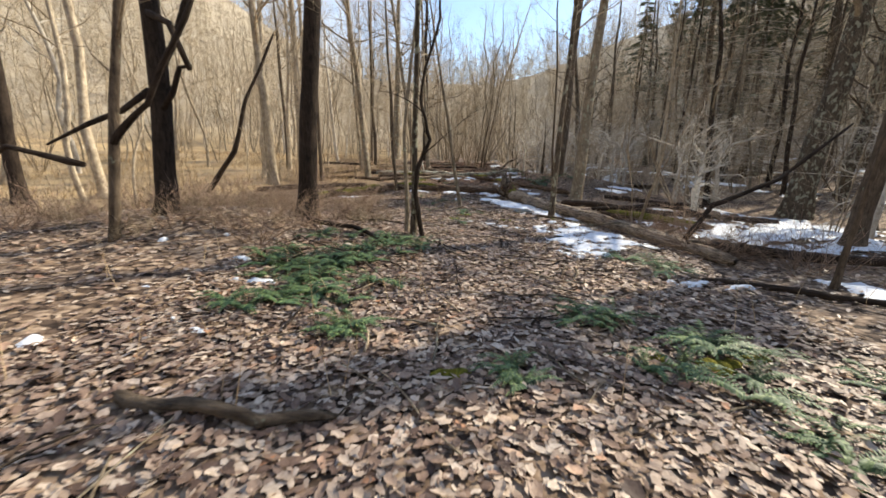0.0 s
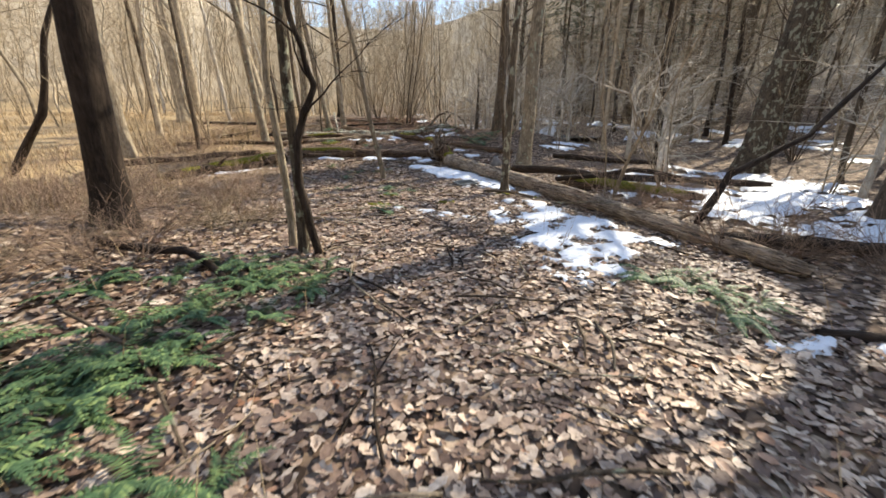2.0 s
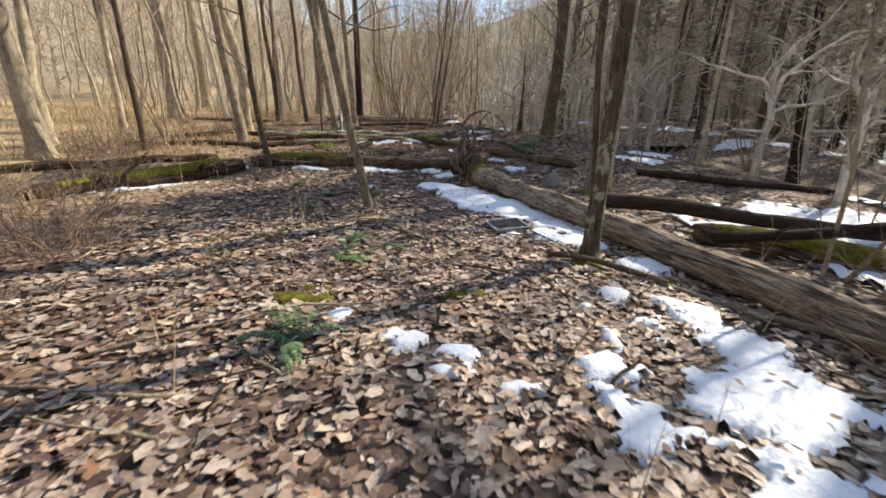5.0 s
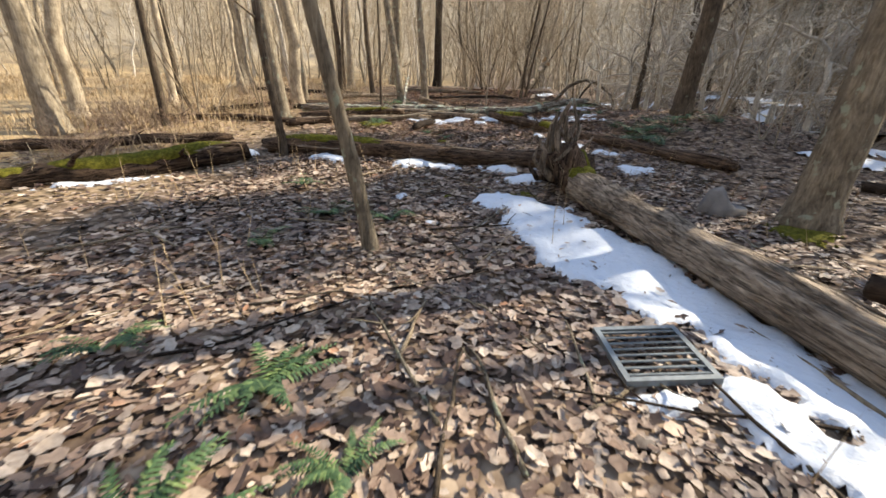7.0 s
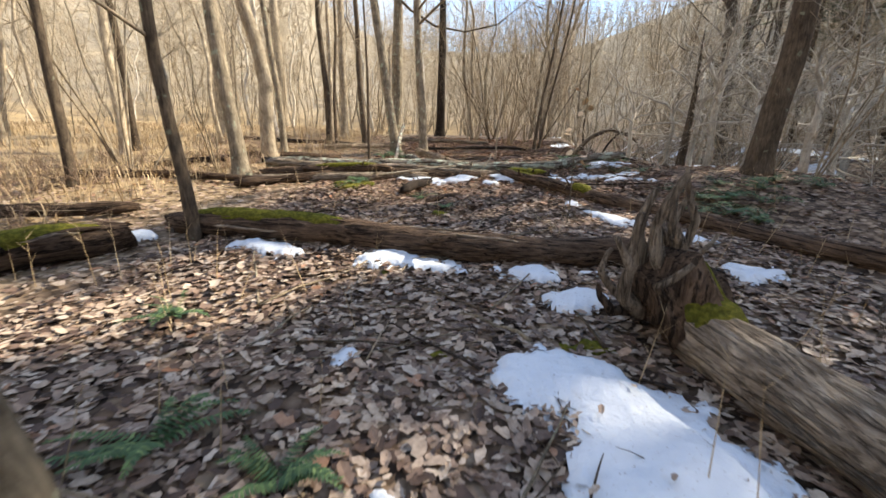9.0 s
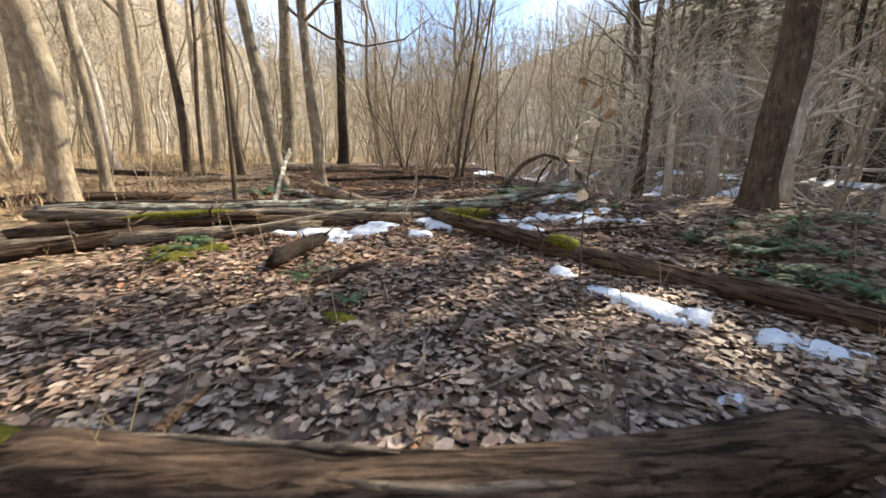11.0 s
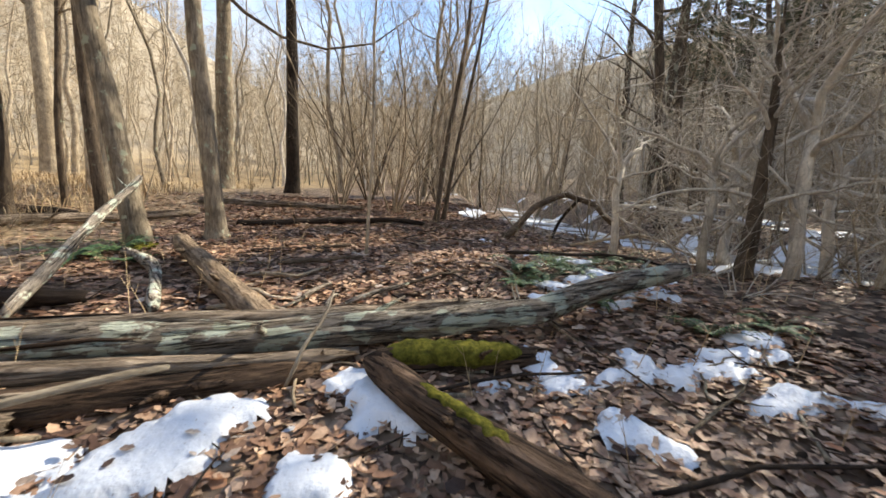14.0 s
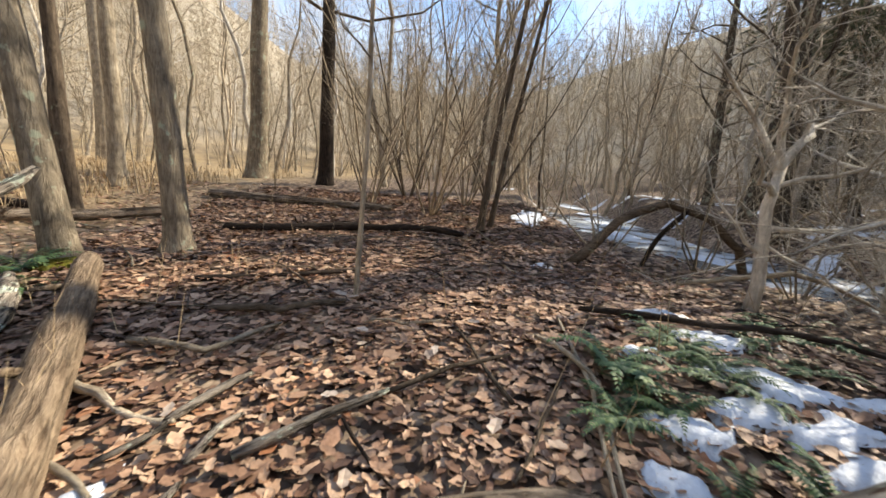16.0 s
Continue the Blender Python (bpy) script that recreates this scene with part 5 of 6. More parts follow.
# ---- ferns ----
def fern_shape(seed):
    rg = random.Random(seed)
    V, F = [], []
    for i in range(rg.randint(8, 11)):
        a = rg.uniform(0, 6.283)
        L = rg.uniform(0.28, 0.48)
        d, s = Vector((math.cos(a), math.sin(a), 0)), Vector((-math.sin(a), math.cos(a), 0))
        rise = rg.uniform(0.03, 0.14)
        curve = rg.uniform(-0.12, 0.12)
        for k in range(17):
            t = (k + 1) / 18
            p = d * L * t + s * curve * t * t + Vector((0, 0, 0.03 + rise * math.sin(t * 2.6)))
            w = 0.075 * (1 - t) ** 0.7 * min(1, t * 6 + 0.3)
            for g in (-1, 1):
                tip = p + s * g * w + d * 0.022 + Vector((0, 0, -0.25 * w + rg.uniform(-0.01, 0.01)))
                n = len(V)
                V.extend([tuple(p - d * 0.011), tuple(p.lerp(tip, 0.55) - d * 0.008 + Vector((0, 0, 0.006))), tuple(tip), tuple(p.lerp(tip, 0.5) + d * 0.012), tuple(p + d * 0.009)])
                F.append((n, n + 1, n + 2, n + 3, n + 4))
    return V, F


def fern(x, y, seed):
    e = thing("fern", x, y, H(x, y) + 0.01, "flattened evergreen fern clump in the leaf litter", "fern", "ferns on the forest floor")
    tagged(part("foliage", fern_shape(seed), FERN, e, smooth=False), kind="stuff")
    return e


ferns = [fern(-1.55, 4.7, 1), fern(-0.85, 3.25, 2), fern(1.7, 3.7, 3), fern(2.25, 3.05, 4), fern(2.05, 2.4, 5)]


def more_ferns(spots, n, spread, low=0.7, high=1.15):
    for cx, cy in spots:
        for _ in range(n):
            x, y = cx + rng.gauss(0, spread), cy + rng.gauss(0, spread)
            k = copy_thing(rng.choice(ferns), pose(x, y, H(x, y) + 0.005, rng.uniform(-8, 8), rng.uniform(-8, 8), rng.uniform(0, 360)))
            s = rng.uniform(low, high)
            k.scale = (s, s, s)


more_ferns([(-1.35, 4.9), (-1.7, 4.5), (-1.3, 4.2), (2.3, 2.8), (2.6, 2.2), (3.15, 24.0)], 2, 0.3)
more_ferns([(3.2, 24.6), (3.5, 24.45), (2.9, 23.9), (3.45, 23.85), (4.1, 24.3)], 2, 0.12, 0.45, 0.7)
more_ferns([(-0.8, 6.55), (-0.45, 6.6), (-1.0, 6.3)], 2, 0.15, 0.7, 1.0)
more_ferns([(-1.1, 5.45), (-0.6, 6.2), (1.4, 3.5), (0.26, 9.9), (0.5, 11.2), (-0.1, 12.05), (0.33, 12.3), (1.05, 11.8), (-0.35, 14.0), (0.5, 14.75), (-0.05, 14.8), (-1.25, 16.0), (0.5, 19.5), (-0.1, 20.15), (3.75, 22.8), (4.3, 22.6), (-1.7, 25.0), (3.2, 6.2), (3.5, 6.0), (-0.7, 7.1)], 1, 0.14, 0.6, 1.0)
more_ferns([(-1.42, 5.0), (-1.0, 5.2), (-1.84, 4.2), (-2.1, 5.0), (-1.7, 5.3), (-1.15, 5.6), (-1.6, 4.0), (-2.5, 5.4), (-1.3, 6.0), (-1.9, 6.7), (-1.2, 6.9), (-0.7, 7.0), (3.26, 6.05)], 3, 0.24, 0.7, 1.05)
more_ferns([(1.67, 3.6), (2.5, 2.8), (2.2, 1.9), (3.2, 2.6), (2.8, 2.0)], 2, 0.2, 0.6, 0.95)
more_ferns([(2.95, 23.7), (2.9, 24.1), (3.1, 23.4), (3.5, 24.3)], 2, 0.1, 0.5, 0.7)
more_ferns([(-1.48, 20.92), (-1.28, 21.04)], 2, 0.15, 0.5, 0.8)
more_ferns([(-0.8, 3.3), (0.4, 2.5)], 3, 0.16, 0.5, 0.8)
more_ferns([(-1.9, 25.4), (4.3, 24.6), (2.2, 2.9), (-1.9, 5.0)], 2, 0.22)


more_ferns([(4.5, 20.4), (4.2, 19.5), (5.0, 20.7)], 2, 0.2, 0.8, 1.2)


def dry_stalks(n):
    rg = random.Random(61)
    sh = ([], [])
    for _ in range(n):
        y = rg.uniform(2, 30)
        x = float(np.interp(y, (0, 9, 16, 27), (0.0, 1.3, 1.3, 1.2))) + rg.choice((-1, 1)) * rg.uniform(0.7, 4.5)
        p, d = Vector((x, y, H(x, y) - 0.01)), Vector((rg.uniform(-0.35, 0.35), rg.uniform(-0.35, 0.35), 1)).normalized()
        L = rg.uniform(0.2, 0.75)
        twig(sh, p, d, L, 0.004)
        for f in (0.4, 0.6, 0.8):
            if rg.random() < 0.6:
                twig(sh, p + d * L * f, (d + Vector((rg.uniform(-1, 1), rg.uniform(-1, 1), 0.2))).normalized(), L * 0.25, 0.002)
    tagged(mesh_object("dry_stalks", sh[0], sh[1], GRASS, False), "thin pale dead weed stalks in the litter", "weeds", kind="stuff")


dry_stalks(420)


# ---- shrubs, saplings, brambles ----
def shrub(name, x, y, stems, h, spread, r, seed, mat, label, group, depth=1, wild=0.25):
    rg = random.Random(seed)
    e = thing(name, x, y, H(x, y), label, "shrub", group)
    sh = ([], [])
    for _ in range(stems):
        a = rg.uniform(0, 6.283)
        d = Vector((math.cos(a) * spread, math.sin(a) * spread, 1))
        limb(sh, Vector((math.cos(a) * 0.1, math.sin(a) * 0.1, -0.05)), d, h * rg.uniform(0.6, 1.1), r * rg.uniform(0.6, 1.2), depth, rg, 0.05, wild)
    tagged(part("stem_tangle", sh, mat, e), kind="stuff")
    return e


thicket = [shrub("shrub", 0.2, 31.2, 9, 5.5, 0.4, 0.028, 1, TWIG, "tall thicket of thin bare stems", "thicket shrubs", 2, 0.16), shrub("shrub", 1.6, 30.4, 8, 6.0, 0.45, 0.03, 2, TWIG, "tall thicket of thin bare stems", "thicket shrubs", 2, 0.16), shrub("shrub", 3.1, 33.0, 8, 6, 0.4, 0.03, 3, BARK_BROWN, "tall thicket of thin bare stems", "thicket shrubs", 2, 0.18)]
for x, y in [(2.4, 31.8), (0.9, 33.0), (3.6, 36), (1.0, 36.5), (4.4, 40), (2, 42), (-0.8, 40), (6.2, 45), (5, 50), (12.5, 33), (11.5, 38), (13, 28), (14, 44), (-14, 33), (-18, 27), (-20, 20), (11, 29.5), (15, 21), (11.5, 19), (16, 16), (0, 47), (-5, 48), (4, 56), (9, 58), (-10, 52)]:
    k = copy_thing(rng.choice(thicket), pose(x, y, H(x, y), 0, 0, rng.uniform(0, 360)))
    s = rng.uniform(0.7, 1.15)
    k.scale = (s, s, s)
understory = [shrub("sapling", -6.5, 27.2, 3, 4.5, 0.22, 0.018, 21, TWIG, "slender bare understory sapling", "understory saplings", 2, 0.2), shrub("sapling", -4.2, 30.2, 2, 5.5, 0.2, 0.02, 22, BARK_PALE, "slender bare understory sapling", "understory saplings", 2, 0.18), shrub("sapling", 7.4, 18.2, 2, 4, 0.25, 0.016, 23, TWIG, "slender bare understory sapling", "understory saplings", 2, 0.25)]
for _ in range(150):
    x, y = rng.uniform(-32, 18), rng.uniform(9, 62)
    if -3.4 < x < 5.2 and y < 30 or -8 < x < -3 and y < 12:
        continue
    if abs(x - float(np.interp(y, STREAM_Y, STREAM_X))) < 1.8:
        continue
    k = copy_thing(rng.choice(understory), pose(x, y, H(x, y), rng.uniform(-8, 8), rng.uniform(-8, 8), rng.uniform(0, 360)))
    s = rng.uniform(0.6, 1.3)
    k.scale = (s, s, s)
# pale bark puts the light this shaded brush lacks into its colour
lit_brush = [shrub("sapling", 8.6, 26.5, 4, 3.5, 0.5, 0.017, 41, BARK_PALE, "bare brush on the shady side, bark paled to look lit", "understory saplings", 2, 0.3), shrub("sapling", 12.2, 30.5, 3, 4.5, 0.3, 0.02, 42, BARK_WHITE, "bare brush on the shady side, bark paled to look lit", "understory saplings", 2, 0.28), understory[1]]
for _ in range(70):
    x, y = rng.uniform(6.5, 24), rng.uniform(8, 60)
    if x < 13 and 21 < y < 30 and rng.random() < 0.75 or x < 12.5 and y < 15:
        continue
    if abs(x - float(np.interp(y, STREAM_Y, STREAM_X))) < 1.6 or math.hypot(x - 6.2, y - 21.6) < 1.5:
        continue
    k = copy_thing(rng.choice(lit_brush), pose(x, y, H(x, y), rng.uniform(-10, 10), rng.uniform(-10, 10), rng.uniform(0, 360)))
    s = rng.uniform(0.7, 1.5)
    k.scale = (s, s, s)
deadwood = [shrub("dead_branch", 5.4, 24.6, 6, 1.8, 0.9, 0.014, 31, BARK_WHITE, "tangle of bleached dead branches", "dead branches on the bank", 1, 0.4), shrub("dead_branch", 6.3, 25.4, 7, 2.4, 0.7, 0.016, 32, BARK_PALE, "tangle of bleached dead branches", "dead branches on the bank", 1, 0.4)]
for x, y in [(5.9, 26.4), (7.0, 24.6), (7.3, 23.4), (6.6, 23.6), (5.4, 27.4), (4.4, 28.2), (8.6, 22.5), (4.9, 23.5), (9.5, 21.6), (7.8, 20.4), (3.6, 29.6), (9.2, 18.0), (11, 22.5)]:
    k = copy_thing(rng.choice(deadwood), pose(x, y, H(x, y), 0, 0, rng.uniform(0, 360)))
    s = rng.uniform(0.7, 1.3)
    k.scale = (s, s, s)
brambles = [shrub("bramble", -2.2, 7.2, 20, 0.8, 1.6, 0.008, 11, TWIG_RED, "low tangle of reddish-brown bare brambles", "brambles", 1, 0.5), shrub("bramble", -3.4, 6.5, 20, 0.9, 1.4, 0.008, 12, TWIG_RED, "low tangle of reddish-brown bare brambles", "brambles", 1, 0.5), shrub("bramble", -1.9, 8.9, 18, 0.7, 1.5, 0.007, 13, TWIG, "low tangle of bare brown twigs", "brambles", 1, 0.5)]
for i in range(98):
    if i < 62:
        x, y = rng.uniform(-8, -1.5), rng.uniform(5.8, 12)
    elif i < 72:
        x, y = rng.uniform(4.2, 6), rng.uniform(6, 11)
    else:
        x, y = rng.uniform(-9, -2.8), rng.uniform(12, 30)
    k = copy_thing(rng.choice(brambles), pose(x, y, H(x, y), 0, 0, rng.uniform(0, 360)))
    s = rng.uniform(0.6, 1.2)
    k.scale = (s, s, s)


def white_tree(x, y, seed, label):
    rg = random.Random(seed)
    e = thing("small_tree", x, y, H(x, y), label, "tree", "small white-barked trees")
    pts = [(0, 0, -0.05), (0.03, 0, 0.25), (0.02, 0.02, 0.6), (-0.03, 0, 1.0), (0.05, 0.02, 1.4)]
    part("trunk", tube(([], []), pts, [0.075, 0.06, 0.055, 0.05, 0.042], 10, 0.15, 6, seed), BARK_WHITE, e)
    sh = ([], [])
    for z, dx, dy, dz, L, r in [(1.38, 0.75, 0, 0.75, 1.5, 0.032), (1.35, -0.5, 0.15, 0.9, 1.4, 0.03), (1.1, -0.9, -0.1, 0.35, 1.2, 0.024), (0.8, 0.9, 0.2, 0.25, 1.1, 0.02), (1.3, 0.1, 0.4, 1.1, 1.6, 0.028), (0.55, -0.7, 0.4, 0.2, 0.9, 0.016), (1.2, 0.6, -0.4, 0.5, 1.1, 0.02), (0.65, 0.6, -0.5, -0.05, 0.8, 0.014)]:
        limb(sh, Vector((0.02, 0, z)), Vector((dx, dy, dz)), L * rg.uniform(0.85, 1.15), r * 1.35, 2, rg, 0.1, 0.5)
    tagged(part("crown", sh, BARK_WHITE, e, "crooked bleached limbs"), kind="stuff")
    return e


wt = white_tree(4.95, 25.85, 5, "small crooked white-barked tree on the stream bank")
for x, y, a, s in [(5.6, 24.75, 130, 0.95), (7.2, 26.6, 60, 1.2), (6.9, 23.7, 250, 1.0), (9.2, 24.4, 20, 1.3), (8.9, 20.2, 170, 1.1), (6.4, 25.3, 200, 1.1), (8.0, 25.2, 310, 1.4), (7.4, 22.6, 80, 1.2), (6.3, 24.2, 20, 1.3), (9.8, 22.9, 140, 1.5), (10.6, 26.0, 240, 1.6), (8.7, 13.9, 40, 1.2), (10.8, 10.0, 190, 1.3), (9.5, 16.6, 100, 1.4), (12.0, 18.0, 290, 1.6), (7.4, 12.0, 330, 0.9), (12.5, 8.0, 70, 1.4)]:
    k = copy_thing(wt, pose(x, y, H(x, y), 0, 0, a))
    k.scale = (s, s, s)


def beech():
    rg = random.Random(8)
    x, y = 2.32, 19.17
    e = thing("beech_sapling", x, y, H(x, y), "thin beech sapling holding a few dry tan leaves", "sapling")
    stem = ([], [])
    pts = bend((0, 0, -0.03), (0.08, 0.05, 1.9), 8, 0.08, rg)
    tube(stem, pts, [0.009 - 0.0008 * i for i in range(9)], 5, caps=False)
    tips = []
    for i in range(3, 9):
        for _ in range(2):
            a = rg.uniform(0, 6.283)
            tip = pts[i] + Vector((math.cos(a), math.sin(a), rg.uniform(-0.1, 0.4))) * rg.uniform(0.15, 0.32)
            tube(stem, [pts[i], pts[i].lerp(tip, 0.5) + Vector((0, 0, 0.02)), tip], [0.004, 0.003, 0.0015], 3, caps=False)
            tips.append(tip)
    for zz in (1.22, 1.27, 1.3, 1.36, 1.55, 1.64, 1.85, 1.92, 2.02, 2.14):
        k = min(range(9), key=lambda q: abs(pts[q].z - zz + 0.38))
        p = pts[k] + Vector((rg.uniform(-0.12, 0.12), rg.uniform(-0.1, 0.1), zz - 0.38 - pts[k].z))
        tube(stem, [pts[k], p], [0.004, 0.002], 3, caps=False)
        u = Vector((rg.uniform(-1, 1), rg.uniform(-1, 1), rg.uniform(-0.9, 0.1))).normalized() * rg.uniform(0.055, 0.075)
        w = u.cross(Vector((rg.uniform(-0.4, 0.4), rg.uniform(-0.4, 0.4), 1))).normalized() * 0.04
        c = u.cross(w).normalized() * 0.012
        part("leaf", ([tuple(p), tuple(p + u * 0.6 + w + c), tuple(p + u * 1.4 + w * 0.9 + c), tuple(p + u * 2), tuple(p + u * 1.4 - w * 0.9 + c), tuple(p + u * 0.6 - w + c), tuple(p + u)], [(0, 1, 6), (1, 2, 6), (2, 3, 6), (3, 4, 6), (4, 5, 6), (5, 0, 6)]), BEECH, e, "dry tan leaf")
    part("stem", stem, BARK_GREY, e)


beech()


# ---- metal louvre lying in the snow ----
def box(shape, c, s, turn=None):
    V, F = shape
    n = len(V)
    for i in range(8):
        p = Vector((((i & 1) - 0.5) * s[0], ((i >> 1 & 1) - 0.5) * s[1], ((i >> 2) - 0.5) * s[2]))
        if turn:
            p = turn @ p
        V.append(tuple(p + Vector(c)))
    for f in ((0, 2, 3, 1), (4, 5, 7, 6), (0, 1, 5, 4), (2, 6, 7, 3), (0, 4, 6, 2), (1, 3, 7, 5)):
        F.append(tuple(n + q for q in f))
    return shape


def louvre():
    e = thing("metal_louvre", 2.5, 12.71, H(2.5, 12.71) + 0.055, "grey metal louvre grate lying half buried in snow and leaves", "grate")
    e.rotation_euler = (radians(2), radians(-3), radians(8))
    for x in (-0.225, 0.225):
        part("frame_side", box(([], []), (x, 0, 0), (0.03, 0.46, 0.04)), VENT_METAL, e, smooth=False)
    for y in (-0.215, 0.215):
        part("frame_side", box(([], []), (0, y, 0.001), (0.42, 0.03, 0.038)), VENT_METAL, e, smooth=False)
    tilt = Matrix.Rotation(radians(-24), 3, "X")
    for i in range(8):
        part("slat", box(([], []), (0, -0.178 + i * 0.051, 0.012), (0.418, 0.03, 0.006), tilt), VENT_METAL, e, smooth=False)


louvre()


# ---- sticks strewn about ----
def stick(x, y, L, a, seed):
    rg = random.Random(seed)
    d = Vector((math.cos(a), math.sin(a), 0)) * L / 2
    zs = [H(x - d.x, y - d.y), H(x, y), H(x + d.x, y + d.y)]
    pts = [Vector((-d.x, -d.y, zs[0] - zs[1])), Vector((0, 0, 0.01)), Vector((d.x, d.y, zs[2] - zs[1]))]
    fine = bend(pts[0], pts[1], 3, 0.05, rg)[:-1] + bend(pts[1], pts[2], 3, 0.05, rg)
    r = rg.uniform(0.005, 0.014)
    sh = tube(([], []), fine, [r * (1.1 - 0.1 * i) for i in range(len(fine))], 5)
    if rg.random() < 0.6:
        q = fine[4]
        tube(sh, bend(q, q + Vector((rg.uniform(-0.3, 0.3), rg.uniform(-0.3, 0.3), 0.06)), 3, 0.03, rg), [r * 0.6, r * 0.5, r * 0.4, r * 0.2], 4)
    ob = mesh_object("stick", sh[0], sh[1], rg.choice([TWIG, BARK_BROWN, BARK_GREY, BARK_DARK]))
    ob.location = (x, y, zs[1] + 0.035)
    tagged(ob, "dead stick lying on the leaves", "stick", "sticks in the litter")


for i in range(299):
    y = rng.uniform(1.2, 31)
    x = float(np.interp(y, (0, 5, 9, 16, 27, 31), (0, 0.5, 1.3, 1.3, 1.5, 0))) + rng.gauss(0, 2.4)
    if x > 5:
        continue
    stick(x, y, rng.uniform(0.3, 1.3), rng.uniform(0, 3.14), 2000 + i)


# ---- fallen leaves ----
LEAF_OUTLINE = np.array([(0, -1.1, 0), (0.5, -0.6, 0.9), (0.48, -0.05, 0.8), (0.62, 0.42, 1), (0, 1.15, 0.3), (-0.62, 0.42, 1), (-0.48, -0.05, 0.8), (-0.5, -0.6, 0.9), (0, 0.0, 0)])
LEAF_N = len(LEAF_OUTLINE)
LEAF_FACES = np.array([(LEAF_N - 1, i, (i + 1) % (LEAF_N - 1)) for i in range(LEAF_N - 1)])


def leaf_litter(n, seed):
    """A carpet of curled dead leaves, thickest along the path."""
    r = np.random.default_rng(seed)
    y = r.uniform(0.4, 33, n)
    mid = np.interp(y, (0, 5, 9, 16, 27, 31), (0.0, 0.5, 1.3, 1.3, 1.2, 0.6))
    near = r.random(n) < 0.62
    x = mid + np.where(near, r.uniform(-3.4, 3.4, n), r.uniform(-9, 7.5, n))
    size = 0.019 + 0.036 * r.random(n) ** 1.4
    wide = r.uniform(0.6, 1.35, n)
    curl = r.normal(0.16, 0.3, n)
    a = r.uniform(0, 2 * np.pi, n)
    tip, roll = r.normal(0, 0.16, n), r.normal(0, 0.16, n)
    O = LEAF_OUTLINE
    jag = 1 + r.normal(0, 0.15, (n, LEAF_N))
    px = O[None, :, 0] * wide[:, None] * jag
    py = O[None, :, 1] * jag
    pz = O[None, :, 2] * curl[:, None] * np.abs(O[None, :, 0]) + 0.2 * curl[:, None] * O[None, :, 1] ** 2 + r.normal(0, 0.04, (n, LEAF_N))
    pz = pz + px * roll[:, None] + py * tip[:, None]
    ca, sa = np.cos(a)[:, None], np.sin(a)[:, None]
    X = x[:, None] + size[:, None] * (px * ca - py * sa)
    Y = y[:, None] + size[:, None] * (px * sa + py * ca)
    Z = land(x, y)[:, None] + r.uniform(0.006, 0.034, n)[:, None] + size[:, None] * pz
    V = np.stack([X, Y, Z], -1).reshape(-1, 3)
    F = (LEAF_FACES[None] + LEAF_N * np.arange(n)[:, None, None]).reshape(-1, 3)
    me = bpy.data.meshes.new("leaf_litter")
    me.vertices.add(len(V))
    me.vertices.foreach_set("co", V.ravel())
    me.loops.add(len(F) * 3)
    me.loops.foreach_set("vertex_index", F.ravel())
    me.polygons.add(len(F))
    me.polygons.foreach_set("loop_start", np.arange(0, len(F) * 3, 3))
    me.materials.append(LEAF)
    me.polygons.foreach_set("use_smooth", np.ones(len(F), bool))
    me.update(calc_edges=True)
    me.validate()
    return tagged(new("leaf_litter", me), "carpet of curled brown and tan fallen leaves", "leaves", kind="stuff")


leaf_litter(165000, 3)


def single_leaves(n):
    """Larger leaves that lie loose on top, along the path."""
    rg = random.Random(31)
    made = []
    for i in range(5):
        jag = [1 + rg.uniform(-0.14, 0.14) for _ in range(LEAF_N)]
        c, w = rg.uniform(0.05, 0.4), rg.uniform(0.75, 1.2)
        V = [(q[0] * w * j * 0.05, q[1] * j * 0.05, (c * q[2] * abs(q[0]) + 0.2 * c * q[1] ** 2) * 0.055) for q, j in zip(LEAF_OUTLINE.tolist(), jag)]
        me = bpy.data.meshes.new("leaf")
        me.from_pydata(V, [], LEAF_FACES.tolist())
        me.materials.append(LEAF_ONE)
        made.append(me)
    for _ in range(n):
        y = rg.uniform(1.4, 26)
        x = float(np.interp(y, (0, 5, 9, 16, 27), (0.0, 0.5, 1.3, 1.3, 1.2))) + rg.gauss(0, 1.2)
        up = 0.045
        if _ >= n - 60:
            cx, cy, a, c = rg.choice([(2.15, 14.95, 0.45, 0.7), (2.55, 14.2, 0.45, 0.6), (3.0, 13.3, 0.3, 0.5), (2.95, 8.6, 0.7, 0.7), (2.7, 7.4, 0.4, 0.4), (0.5, 21.8, 0.4, 0.2), (3.2, 22.25, 0.6, 0.12)])
            x, y, up = cx + rg.uniform(-a, a), cy + rg.uniform(-c, c), 0.085
        ob = new("leaf", rg.choice(made))
        ob.parent = GROUND_SHEET
        s = rg.uniform(0.8, 1.25) if up < 0.05 else rg.uniform(0.45, 0.8)
        ob.matrix_basis = pose(x, y, H(x, y) + up, rg.uniform(-18, 18), rg.uniform(-18, 18), rg.uniform(0, 360)) @ Matrix.Diagonal((s, s, s, 1))


single_leaves(299)


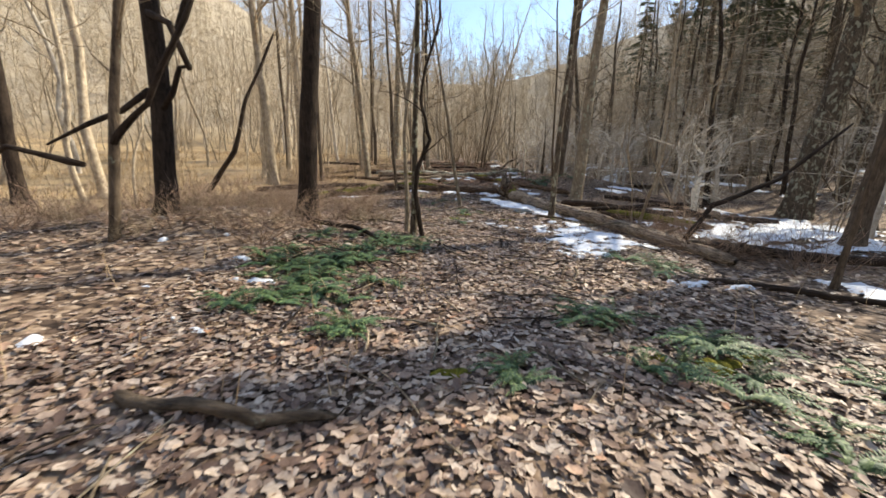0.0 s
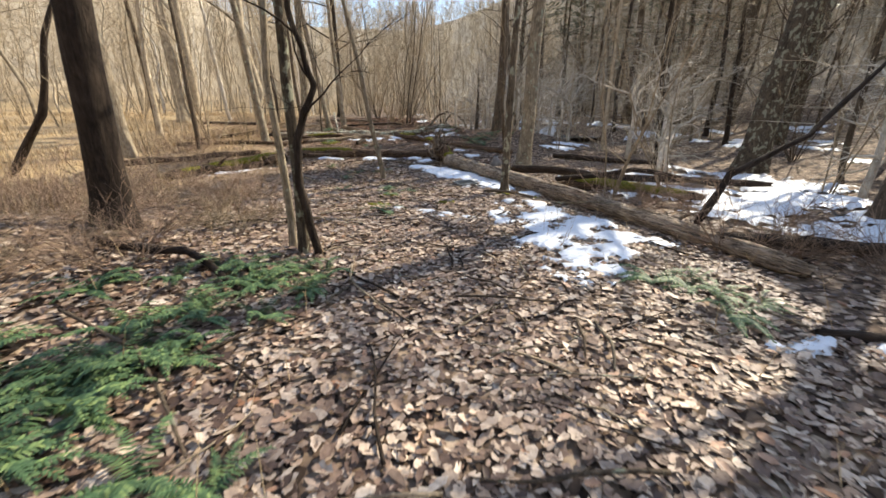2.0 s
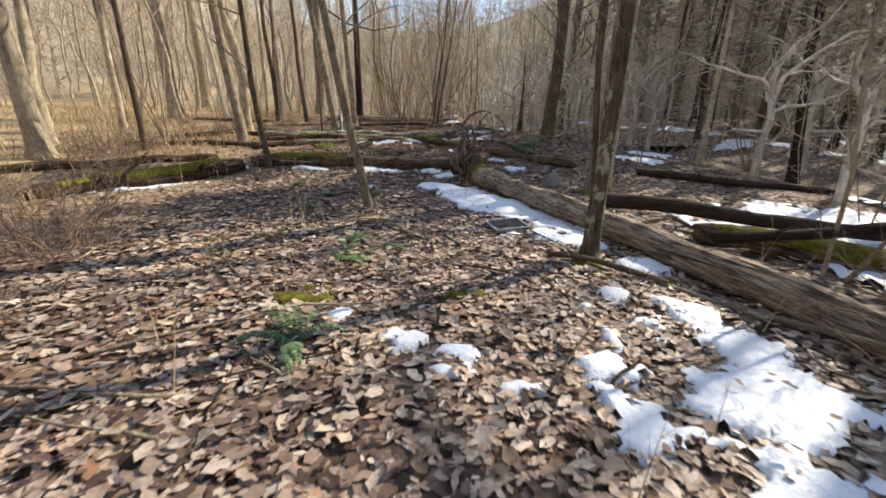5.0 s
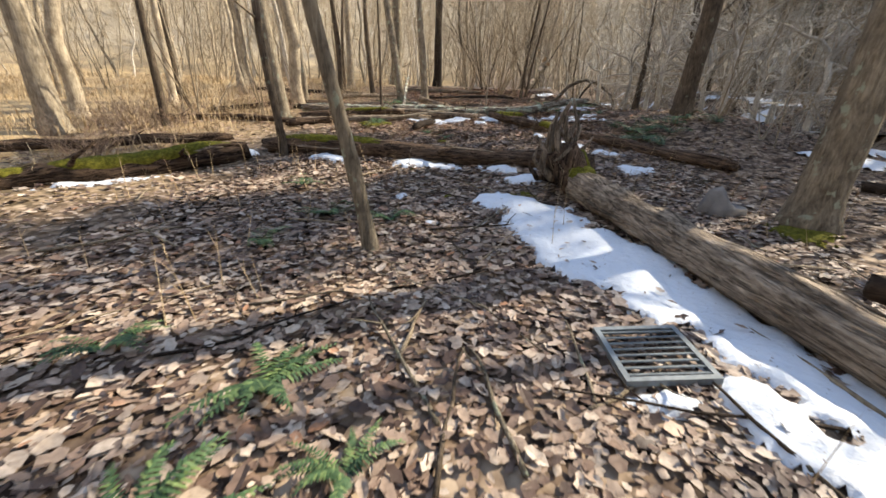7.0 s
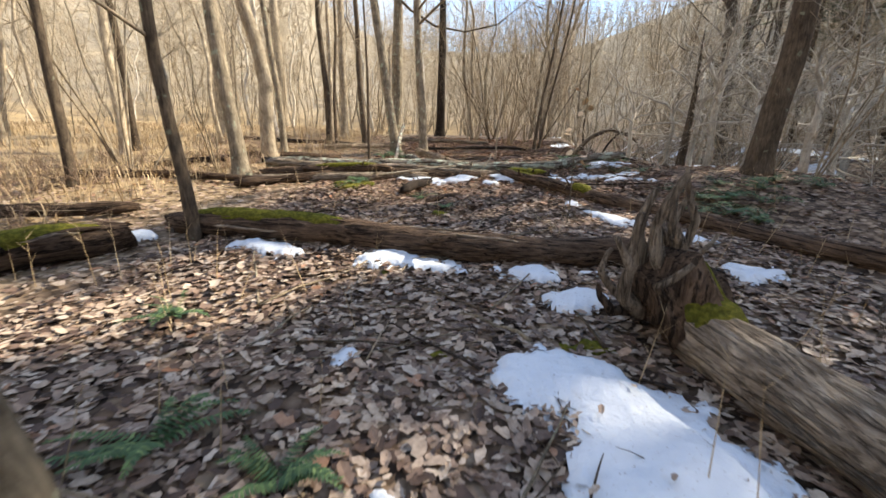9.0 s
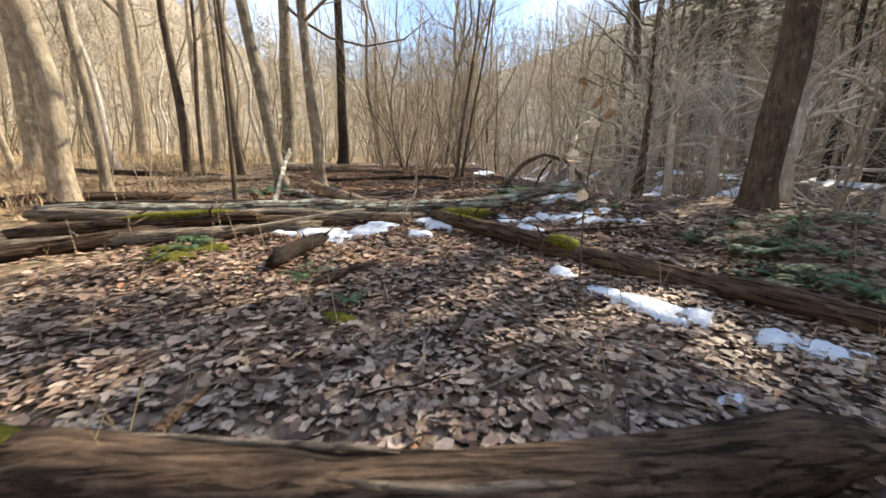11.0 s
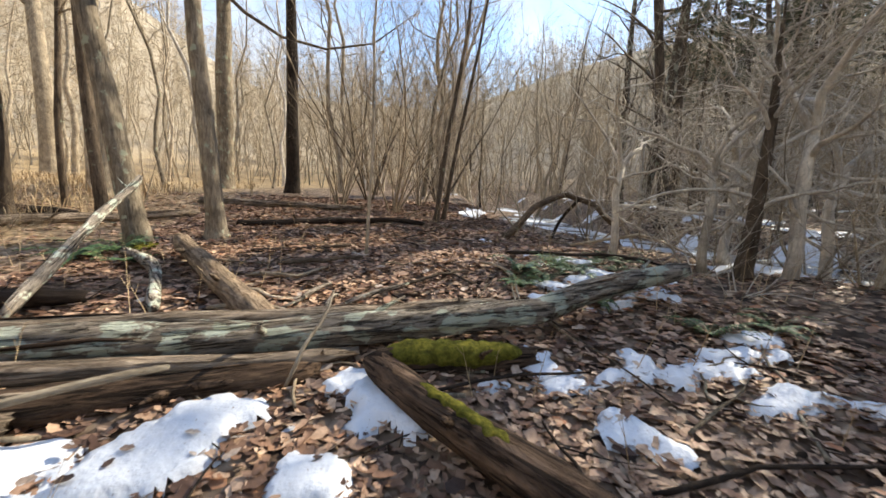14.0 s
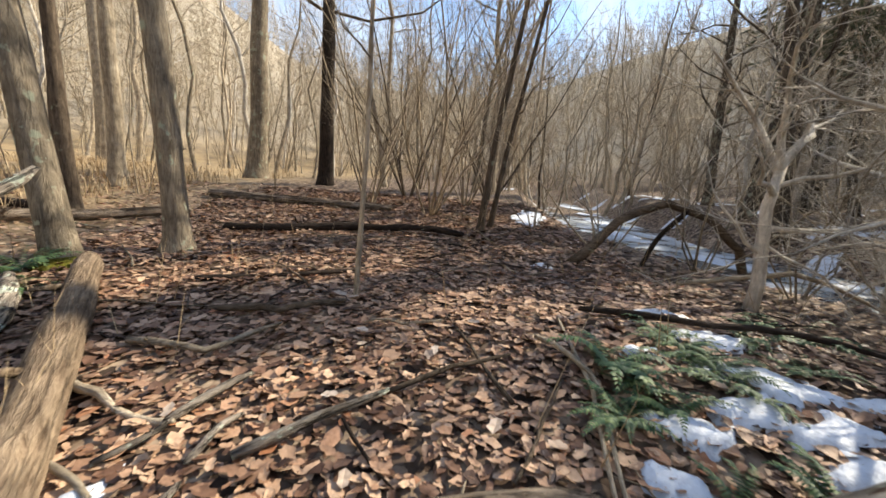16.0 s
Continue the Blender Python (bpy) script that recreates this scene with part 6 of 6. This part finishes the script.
# ---- dry grass in the clearing ----
def dry_grass(n, seed):
    r = np.random.default_rng(seed)
    x, y = r.uniform(-26, -4.2, n), r.uniform(9, 40, n)
    keep = np.sin(x * 0.7) * np.sin(y * 0.6 + 1) + r.normal(0, 0.4, n) > -0.1
    x, y = x[keep], y[keep]
    n = len(x)
    a, h, w = r.uniform(0, 6.283, n), r.uniform(0.12, 0.42, n), r.uniform(0.004, 0.009, n)
    bend_x, bend_y = np.cos(a) * h * r.uniform(0.2, 0.9, n), np.sin(a) * h * r.uniform(0.2, 0.9, n)
    z = land(x, y)
    px, py = -np.sin(a) * w, np.cos(a) * w
    rows = [(x - px, y - py, z), (x + px, y + py, z), (x + px + bend_x * 0.35, y + py + bend_y * 0.35, z + h * 0.7), (x - px + bend_x * 0.35, y - py + bend_y * 0.35, z + h * 0.7), (x + bend_x, y + bend_y, z + h * 0.95)]
    V = np.stack([np.stack(q, -1) for q in rows], 1).reshape(-1, 3)
    k = 5 * np.arange(n)[:, None]
    F = np.concatenate([k + [[0, 1, 2]], k + [[0, 2, 3]], k + [[3, 2, 4]]])
    ob = mesh_object("dry_grass", V.tolist(), F.tolist(), GRASS, False)
    tagged(ob, "thin straw-coloured dry grass in the clearing", "grass", kind="stuff")


dry_grass(42000, 9)


# ---- stone and ferns beyond the logs ----
def stone(x, y, a, b, h, seed):
    shape = tube(([], []), [(0, 0, -0.06), (0, 0, 0.0), (0, 0, h * 0.45), (0, 0, h * 0.8), (0.02, 0, h)], [0.85, 1.0, 0.95, 0.7, 0.3], 16, 0.35, 1.6, seed)
    V = [(v[0] * a, v[1] * b, v[2]) for v in shape[0]]
    ob = mesh_object("stone", V, shape[1], STONE)
    ob.location = (x, y, H(x, y))
    tagged(ob, "low grey stone half sunk in the leaf litter", "stone")


stone(4.3, 15.72, 0.27, 0.2, 0.2, 5)
for i, (x, y) in enumerate([(4.8, 20.1), (5.5, 20.5), (4.55, 19.45), (5.15, 19.8), (4.75, 19.1), (5.9, 20.9), (6.4, 20.6)]):
    k = copy_thing(ferns[i % 5], pose(x, y, H(x, y) + 0.005, 4, -3, 67 * i))
    k.scale = (1.1, 1.1, 1.2)
